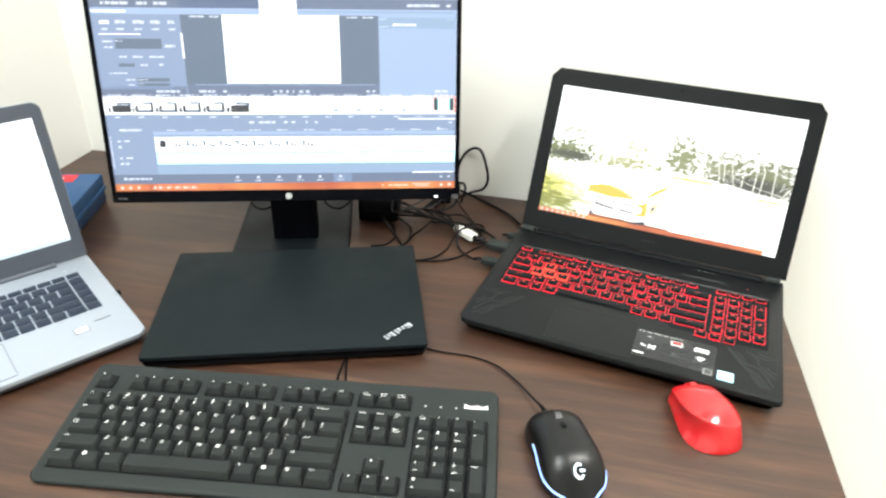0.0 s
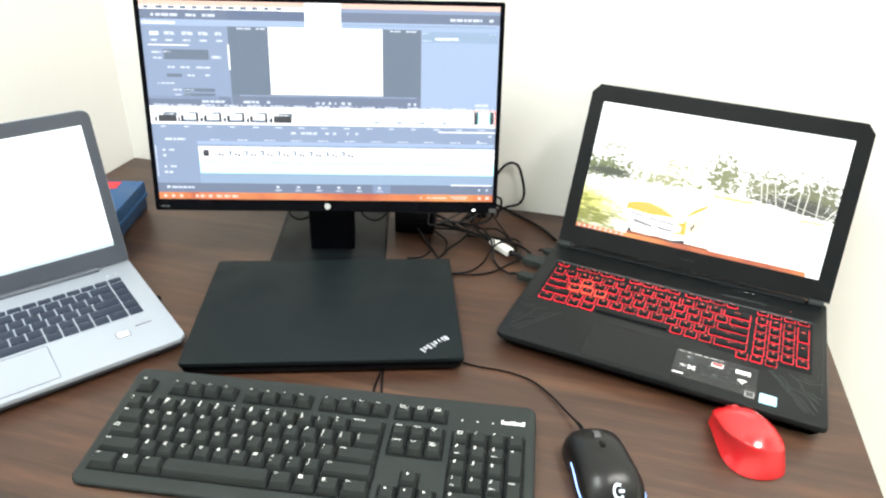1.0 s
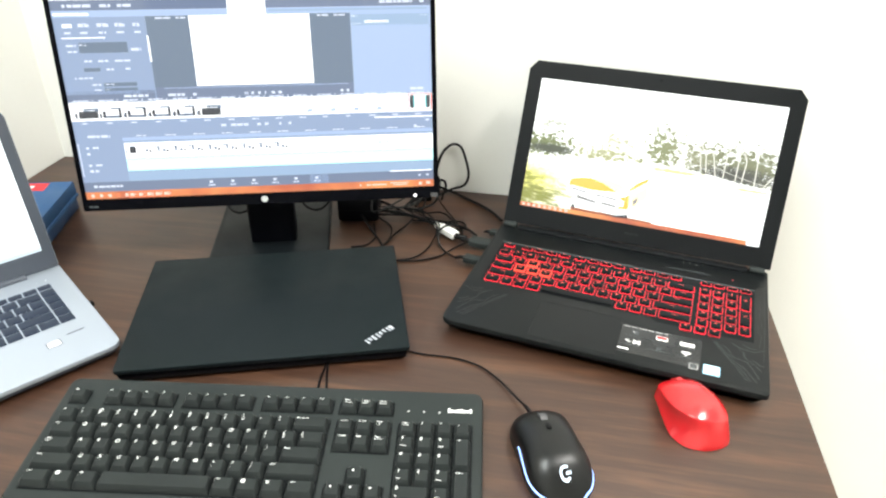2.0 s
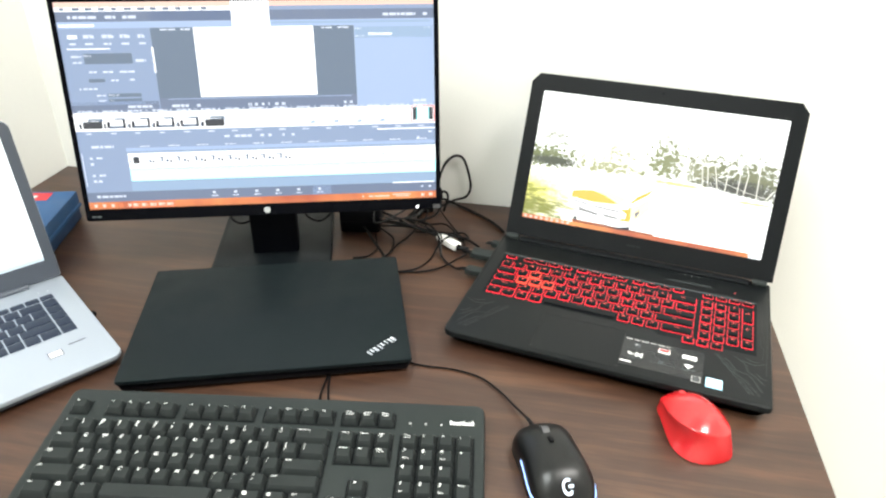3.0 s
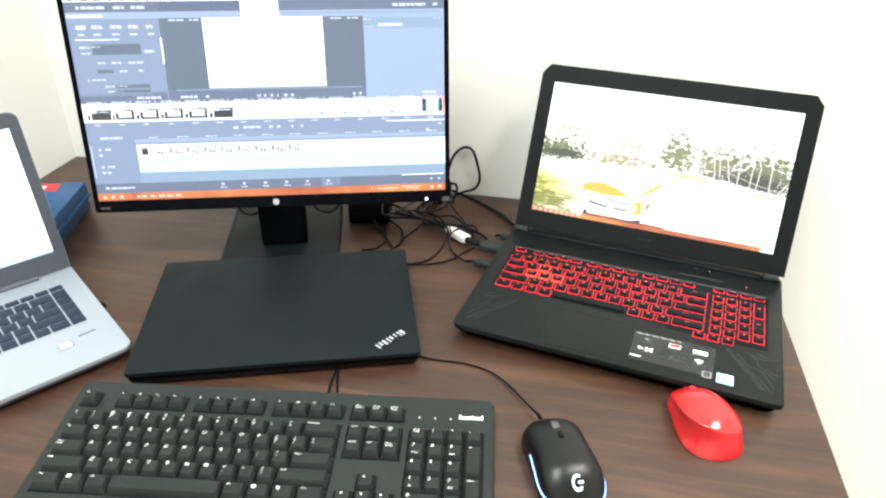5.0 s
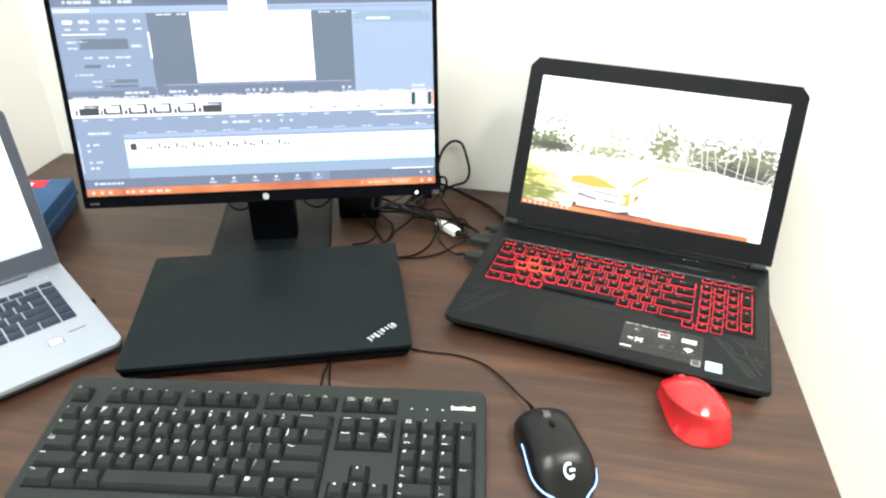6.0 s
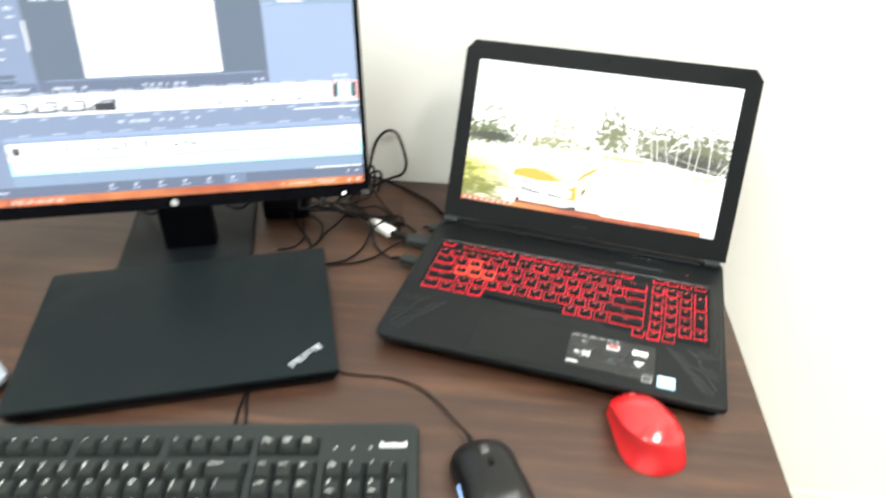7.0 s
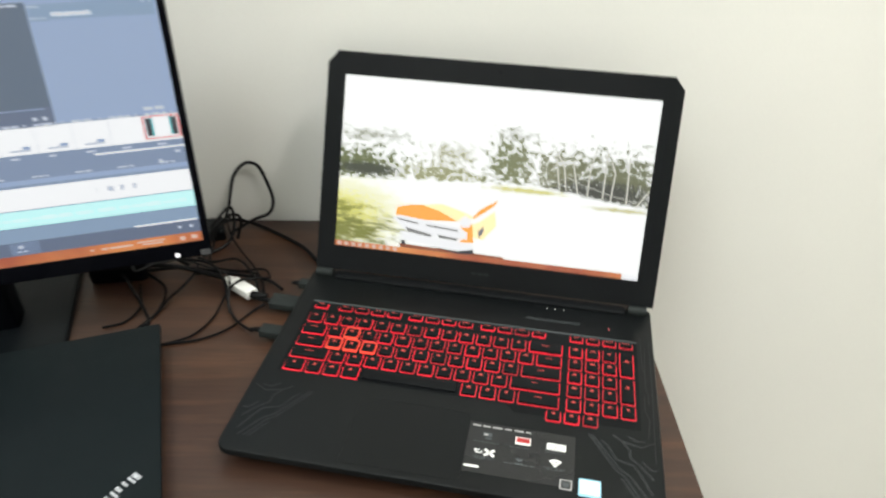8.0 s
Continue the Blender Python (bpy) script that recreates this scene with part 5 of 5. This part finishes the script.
def black_mouse():
    ms = thing("black_mouse", "black wired gaming mouse with a glowing strip round its back", "mouse", pose(0.3090, -0.0305, DESK, 0, 0, 22.0))
    L, Wd, H = 0.1190, 0.0675, 0.0380
    SWELL, HUMP, CUT = 0.10, 0.40, 0.07
    g = mouse_shell(L, Wd, H, SWELL, HUMP, CUT)
    part("shell", skin(g, 0.0012), SATIN, ms, "smooth matte black shell")
    part("glide_foot", plate(0.040, 0.080, 0.015, 0.0, 0.0015, seg=6), RUBBER, ms)
    # light strip round the back, sunk in the side of the shell
    flank = []
    for k in range(28):
        t = 0.60 - 0.585 * k / 27
        wd, ht = waist_of(t, Wd, SWELL, CUT), crown_of(t, H, HUMP)
        z = min(0.0075 + 0.013 * t, ht * 0.72)
        s = min(1.0, (z / ht) ** (1 / 0.62))
        flank.append((wd * math.sqrt(1 - s * s) ** 0.72, -L / 2 + L * t, z + 0.0012))
    pts = [(-x, y, z) for x, y, z in flank] + [(x, y, z) for x, y, z in reversed(flank)]
    bm = bmesh.new()
    tube(bm, pts, 0.0010, 8, 2)
    part("light_strip", bm, MOUSEGLOW, ms, "thin glowing light strip")
    # front buttons' gap, wheel and button
    gap = bmesh.new()
    tube(gap, [(0, y, on_shell(g, 0, y) + 0.0008) for y in (0.012, 0.022, 0.034, 0.046, 0.054)], 0.0006, 6, 3)
    part("button_gap", gap, RUBBER, ms)
    wheel = bmesh.new()
    zw = on_shell(g, 0, 0.031)
    tube(wheel, [(-0.0035, 0.031, zw - 0.0052), (0.0035, 0.031, zw - 0.0052)], 0.0090, 22, 1)
    part("scroll_wheel", wheel, GREYWHEEL, ms, "grey rubber scroll wheel")
    part("button", plate(0.005, 0.009, 0.002, 0.0, 0.0022, 0.0006, seg=3), RUBBER, ms, m=pose(0, 0.0135, on_shell(g, 0, 0.0135) + 0.0008, -9))
    # badge: an open ring with a bar, lying on the shell
    bm = bmesh.new()

    def skin_z(x, y):
        t = (y + L / 2) / L
        wd, ht = waist_of(t, Wd, SWELL, CUT), crown_of(t, H, HUMP)
        s = math.sqrt(max(0.0, 1 - min(1, (abs(x) / wd) ** (1 / 0.72)) ** 2))
        return ht * s ** 0.62 + 0.0012 + 0.0004

    cy, seg = -0.0385, 18
    ringrow = []
    for q in range(seg + 1):
        a = radians(55 + 265 * q / seg)
        ringrow.append([bm.verts.new((r * math.cos(a), cy + r * math.sin(a), skin_z(r * math.cos(a), cy + r * math.sin(a)))) for r in (0.0037, 0.0058)])
    for a, b in zip(ringrow, ringrow[1:]):
        bm.faces.new((a[0], a[1], b[1], b[0]))
    for xa, xb, ya, yb in ((0.0004, 0.0055, -0.0010, 0.0010),):
        bm.faces.new([bm.verts.new((x, cy + y, skin_z(x, cy + y))) for x, y in ((xa, ya), (xb, ya), (xb, yb), (xa, yb))])
    part("badge", bm, MOUSELOGO, ms, "glowing ring-shaped mark")
    relief = bmesh.new()
    tube(relief, [(-0.002, L / 2 - 0.003, 0.012), (-0.003, L / 2 + 0.008, 0.011), (-0.004, L / 2 + 0.016, 0.009)], (0.0028, 0.0018), 10, 4)
    part("cable_relief", relief, RUBBER, ms)
    return ms


def round_keys(keys, n):
    """n values round a closed row of keys, gliding from one to the next."""
    out, m = [], len(keys)
    for i in range(n):
        f = i * m / n
        k, t = int(f), f - int(f)
        a, b, c, d = (keys[(k + j) % m] for j in (-1, 0, 1, 2))
        out.append(0.5 * (2 * b + (c - a) * t + (2 * a - 5 * b + 4 * c - d) * t * t + (3 * b - a - 3 * c + d) * t ** 3))
    return out


def red_mouse():
    """A mouse whose domed top ends in a crest above a steep, hollowed thumb side and back."""
    ms = thing("red_mouse", "bright red wireless mouse with a sculpted thumb side on the desk", "mouse", pose(0.4550, 0.0625, DESK, 0, 0, 28.0))
    mm, N = 0.001, 72
    # from the front tip round the right side, the back and the thumb side
    bx = round_keys([4, 24, 30, 31, 27, 13, -11, -29, -35, -30, -23, -16], N)
    by = round_keys([49, 41, 20, -8, -33, -48, -48, -37, -18, 4, 25, 43], N)
    crest = round_keys([16, 18, 23, 25, 24, 27, 31, 33, 32, 27, 21, 16], N)
    inward = round_keys([0.08, 0.10, 0.10, 0.10, 0.16, 0.25, 0.28, 0.27, 0.20, 0.06, 0.02, 0.04], N)
    hollow = round_keys([-0.02, -0.03, -0.04, -0.04, 0.0, 0.02, 0.04, 0.10, 0.16, 0.13, 0.06, 0.0], N)
    cx, cy, top = 1.0, -9.0, 40.5
    bm = bmesh.new()
    rings = []
    for h in (0.0, 0.06, 0.2, 0.4, 0.6, 0.78, 0.91, 0.98):
        row = []
        for x, y, z, q, c in zip(bx, by, crest, inward, hollow):
            k = 1 - q * h ** 1.3 - c * math.sin(math.pi * h) * 0.9
            row.append(bm.verts.new(((cx + (x - cx) * k) * mm, (cy + (y - cy) * k) * mm, (1.2 + (z - 1.2) * h) * mm)))
        rings.append(row)
    for r in (0.985, 0.95, 0.88, 0.76, 0.62, 0.46, 0.30, 0.15):
        row = []
        for x, y, z, q in zip(bx, by, crest, inward):
            k = (1 - q) * r
            row.append(bm.verts.new(((cx + (x - cx) * k) * mm, (cy + (y - cy) * k) * mm, (top + (z - top) * r ** 2.0) * mm)))
        rings.append(row)
    for a, b in zip(rings, rings[1:]):
        for i in range(N):
            bm.faces.new((a[i], a[(i + 1) % N], b[(i + 1) % N], b[i]))
    mid = bm.verts.new((cx * mm, cy * mm, top * mm))
    for i in range(N):
        bm.faces.new((rings[-1][i], rings[-1][(i + 1) % N], mid))
    bm.faces.new(list(reversed(rings[0])))
    part("shell", bm, RED, ms, "satin red plastic shell")
    part("glide_foot", plate(0.034, 0.070, 0.012, 0.0, 0.0015, seg=6), RUBBER, ms)

    def crown(y):
        """The height of the top above the middle line, before its peak."""
        r = (y / mm - cy) / ((49 - cy) * 0.92)
        return (top + (16 - top) * r * r) * mm

    wheel = bmesh.new()
    tube(wheel, [(0.0010, 0.0320, crown(0.032) - 0.0058), (0.0075, 0.0320, crown(0.032) - 0.0058)], 0.0068, 22, 1)
    part("scroll_wheel", wheel, DARKRED, ms, "red rubber scroll wheel")
    gap = bmesh.new()
    tube(gap, [(0.0042, y, crown(y) + 0.0001) for y in (0.0375, 0.041, 0.0445)], 0.0012, 6, 3)
    part("button_gap", gap, DARKRED, ms)
    return ms


black_mouse()
red_mouse()


# ---------------- box in the corner ----------------
def carton():
    bx = thing("blue_carton", "blue cardboard carton with a red printed patch beside the wall", "box", pose(-0.5365, 0.2830, DESK, 0, 0, 15.0))
    part("tray", box(-0.062, 0.062, -0.085, 0.078, 0.0, 0.024, 0.0015), BLUEDARK, bx, "dark blue lower half")
    part("cover", box(-0.064, 0.064, -0.087, 0.080, 0.0265, 0.048, 0.002), BLUEBOX, bx, "blue upper half")
    part("band", box(-0.0655, 0.0655, -0.0885, 0.0815, 0.0205, 0.0262, 0.001), BLUEBOX, bx)
    part("printed_patch", bars([(-0.025, 0.046, 0.030, 0.074)], 0.0484), CARTONRED, bx, "red printed patch")
    part("printed_mark", bars([(-0.006, 0.055, 0.010, 0.064)], 0.0486), PRINT, bx)
    return bx


carton()


# ---------------- cables ----------------
def cable(name, label, pts, r, material=RUBBER, group="desk cables"):
    bm = bmesh.new()
    tube(bm, [(x, y, z) for x, y, z in pts], r, 8, 7)
    ob = new(name, finish(name, bm, material))
    ob.location = (0, 0, DESK)
    return tagged(ob, label, "cable", group)


R2 = 0.0017
cable("mouse_cable", "thin black cable from the mouse to the closed laptop", [(0.2775, 0.037, 0.009), (0.262, 0.058, 0.005), (0.243, 0.081, 0.003), (0.218, 0.101, 0.0024), (0.185, 0.110, 0.0020), (0.150, 0.110, 0.0018), (0.125, 0.114, 0.0016), (0.09, 0.128, 0.0016)], 0.0012)
cable("keyboard_cable", "thin black cable from the keyboard under the closed laptop", [(0.045, 0.007, 0.008), (0.044, 0.022, 0.004), (0.040, 0.045, 0.0018), (0.038, 0.070, 0.0016), (0.030, 0.095, 0.0016)], 0.0013)
cable("power_cable", "black cable looping up the wall behind the monitor", [(0.060, 0.470, 0.010), (0.075, 0.535, 0.020), (0.080, 0.556, 0.045), (0.088, 0.559, 0.070), (0.104, 0.559, 0.087), (0.120, 0.559, 0.084), (0.130, 0.557, 0.060), (0.135, 0.555, 0.034), (0.128, 0.552, 0.016), (0.108, 0.545, 0.010), (0.085, 0.520, 0.006)], 0.0022)
cable("power_cable", "black cable lying along the desk behind the laptops", [(0.060, 0.500, 0.012), (0.081, 0.527, 0.020), (0.105, 0.541, 0.008), (0.139, 0.527, 0.0026), (0.181, 0.494, 0.0026), (0.205, 0.462, 0.0026)], 0.0024)
cable("video_cable", "black video cable ending in a white connector", [(-0.030, 0.440, 0.012), (0.016, 0.427, 0.020), (0.048, 0.424, 0.020), (0.082, 0.418, 0.016), (0.1055, 0.4155, 0.0095)], 0.0028)
cable("power_cable", "thin black cable curling from the wall to the gaming laptop", [(0.086, 0.530, 0.030), (0.082, 0.520, 0.020), (0.094, 0.493, 0.015), (0.112, 0.469, 0.008), (0.128, 0.451, 0.0025), (0.146, 0.418, 0.0025), (0.150, 0.398, 0.0025), (0.162, 0.380, 0.004)], 0.0013)
cable("network_cable", "thin black cable lying in a bend across the desk", [(0.030, 0.294, 0.0020), (0.057, 0.308, 0.0020), (0.088, 0.324, 0.0020), (0.104, 0.355, 0.0020), (0.112, 0.390, 0.010), (0.124, 0.402, 0.0175), (0.138, 0.408, 0.0160), (0.149, 0.417, 0.010), (0.152, 0.430, 0.003), (0.140, 0.446, 0.0020), (0.110, 0.440, 0.0020), (0.060, 0.435, 0.0020)], 0.0014)
cable("network_cable", "thin black cable lying in a bend across the desk", [(0.030, 0.300, 0.0020), (0.057, 0.309, 0.0020), (0.098, 0.318, 0.0020), (0.126, 0.337, 0.0020), (0.145, 0.364, 0.003), (0.158, 0.374, 0.006)], 0.0014)
cable("power_cable", "black cable hanging in a bow to the laptop's plug", [(0.050, 0.432, 0.026), (0.085, 0.424, 0.026), (0.108, 0.399, 0.020), (0.116, 0.375, 0.006), (0.129, 0.351, 0.004), (0.149, 0.331, 0.006), (0.157, 0.326, 0.009)], 0.0017)
cable("power_cable", "thin black cable lying under the monitor", [(0.010, 0.300, 0.0020), (0.028, 0.338, 0.0020), (0.039, 0.360, 0.0020), (0.045, 0.383, 0.004), (0.060, 0.407, 0.010), (0.064, 0.440, 0.010), (0.040, 0.470, 0.004)], 0.0016)
cable("power_cable", "black cable lying under the monitor", [(-0.060, 0.450, 0.014), (-0.020, 0.420, 0.012), (0.006, 0.390, 0.003), (0.026, 0.362, 0.0025), (0.036, 0.340, 0.0025), (0.026, 0.305, 0.0025)], 0.0020)
cable("power_cable", "thin black cable drooping behind the monitor's corner", [(0.060, 0.500, 0.020), (0.075, 0.478, 0.020), (0.074, 0.458, 0.010), (0.085, 0.446, 0.0030), (0.119, 0.441, 0.0018), (0.140, 0.432, 0.0018), (0.150, 0.405, 0.0018), (0.155, 0.385, 0.003)], 0.0013)
cable("power_cable", "black cable standing in a short bow by the wall", [(0.040, 0.470, 0.006), (0.070, 0.505, 0.030), (0.085, 0.528, 0.040), (0.090, 0.520, 0.020), (0.086, 0.495, 0.006), (0.060, 0.470, 0.003)], 0.0020)
cable("video_cable", "black cable hanging behind the monitor", [(-0.075, 0.430, 0.045), (-0.045, 0.440, 0.040), (-0.015, 0.450, 0.030), (0.020, 0.455, 0.016), (0.050, 0.450, 0.004)], 0.0024)
cable("power_cable", "black cable lying behind the monitor's foot", [(-0.290, 0.470, 0.006), (-0.255, 0.445, 0.004), (-0.225, 0.435, 0.0028), (-0.205, 0.455, 0.004)], 0.0024)
cable("grey_cable", "pale grey cable running through the tangle", [(0.000, 0.425, 0.026), (0.045, 0.432, 0.026), (0.080, 0.430, 0.016), (0.100, 0.424, 0.012), (0.112, 0.405, 0.017), (0.116, 0.380, 0.010), (0.120, 0.362, 0.003)], 0.0011, GREYCABLE)

cable("keyboard_cable", "thin black cable doubled back under the closed laptop", [(0.030, 0.095, 0.0016), (0.040, 0.072, 0.0016), (0.046, 0.050, 0.0018), (0.054, 0.026, 0.004), (0.060, 0.010, 0.008)], 0.0013)
cable("power_cable", "black cable hanging behind the monitor's neck", [(-0.118, 0.420, 0.050), (-0.108, 0.402, 0.032), (-0.084, 0.396, 0.027), (-0.070, 0.412, 0.034), (-0.060, 0.430, 0.050)], 0.0018)
cable("grey_cable", "dark grey cable bowing beside the adapter", [(0.000, 0.420, 0.040), (0.004, 0.404, 0.030), (0.014, 0.410, 0.028), (0.034, 0.438, 0.030), (0.050, 0.460, 0.034)], 0.0016, GREYCABLE)
cable("grey_cable", "dark grey cable bowing under the monitor's corner", [(0.022, 0.420, 0.028), (0.036, 0.426, 0.027), (0.060, 0.440, 0.028), (0.072, 0.462, 0.032), (0.070, 0.490, 0.040)], 0.0016, GREYCABLE)
cable("power_cable", "thin black cable curling on the desk by the adapter", [(0.004, 0.410, 0.004), (0.010, 0.392, 0.0018), (0.017, 0.372, 0.0018), (0.009, 0.346, 0.0018), (-0.012, 0.336, 0.0018)], 0.0015)
cable("power_cable", "thin black cable bent across the desk", [(-0.002, 0.432, 0.008), (0.015, 0.424, 0.004), (0.034, 0.406, 0.0018), (0.039, 0.368, 0.0018), (0.028, 0.330, 0.0018)], 0.0015)
cable("power_cable", "black cable lying through the tangle", [(-0.004, 0.424, 0.012), (0.047, 0.436, 0.010), (0.103, 0.426, 0.010), (0.150, 0.420, 0.006), (0.172, 0.404, 0.004)], 0.0020)
cable("power_cable", "black cable crossing the tangle", [(0.060, 0.455, 0.012), (0.081, 0.446, 0.012), (0.109, 0.452, 0.012), (0.135, 0.422, 0.010), (0.146, 0.396, 0.004)], 0.0016)
cable("power_cable", "black cable hanging by the monitor's foot", [(-0.240, 0.410, 0.030), (-0.232, 0.388, 0.022), (-0.212, 0.378, 0.018), (-0.193, 0.386, 0.024), (-0.180, 0.410, 0.040)], 0.0020)
cable("power_cable", "black cable standing behind the monitor's corner", [(0.050, 0.470, 0.012), (0.080, 0.478, 0.040), (0.098, 0.490, 0.052), (0.104, 0.506, 0.036), (0.098, 0.500, 0.010)], 0.0020)

adapter = thing("power_adapter", "black power adapter standing under the monitor among the cables", "adapter", pose(-0.030, 0.452, DESK, 0, 0, 9))
part("body", plate(0.066, 0.070, 0.007, 0.0, 0.040, 0.003, 0.003), NECK, adapter)
part("rating_label", bars([(-0.022, -0.024, 0.022, 0.024)], 0.0403), BLACK, adapter)
part("seam", plate(0.0672, 0.0712, 0.0076, 0.0195, 0.0205), RUBBER, adapter)
plug = thing("plug_adapter", "black plug adapter standing by the wall", "adapter", pose(0.062, 0.520, DESK, 0, 0, 15), "plug adapters")
part("body", plate(0.028, 0.028, 0.004, 0.0, 0.020, 0.0025, 0.002), BLACK, plug)
part("prong_block", plate(0.014, 0.010, 0.003, 0.003, 0.013, 0.002, 0.002, cy=0.020), RUBBER, plug)

# white connector and the black plugs in the gaming laptop's side
conn = thing("white_connector", "white video adapter joining two black cables", "connector", pose(0.1060, 0.4150, DESK + 0.0095, 0, 0, -38))
bm = bmesh.new()
tube(bm, [(0, 0, 0), (0.009, 0, 0)], (0.0052, 0.0068), 14, 1)
part("collar", bm, WHITE, conn)
part("body", box(0.0092, 0.045, -0.0072, 0.0072, -0.0055, 0.0055, 0.0022), WHITE, conn)
bm = bmesh.new()
tube(bm, [(0.0452, 0, 0), (0.052, 0.001, 0.0005), (0.062, 0.008, 0.001)], (0.0048, 0.0034), 12, 1)
part("strain_relief", bm, RUBBER, conn)


def plug_in(v, length, width, label, tail):
    """A black plug in the gaming laptop's left side, v metres from its front edge."""
    m = pose(0.3490, 0.1190, DESK, 0, 0, -10.7) @ Matrix.Translation((-0.193, v, 0.0110))
    pl = thing("cable_plug", label, "plug", m, "plugs in the laptop")
    part("body", box(-length, -0.0007, -width / 2, width / 2, -0.0045, 0.0045, 0.0018), DARK, pl, "grey-black plug body")
    bm = bmesh.new()
    tube(bm, [(-length, 0, 0), (-length - 0.006, 0, 0), (-length - tail, 0.002, -0.003)], (0.0034, 0.0018), 10, 4)
    part("strain_relief", bm, RUBBER, pl)


plug_in(0.254, 0.014, 0.011, "small black plug in the laptop's side", 0.010)
plug_in(0.217, 0.034, 0.020, "black video plug in the laptop's side", 0.016)
plug_in(0.168, 0.026, 0.015, "black plug in the laptop's side", 0.014)
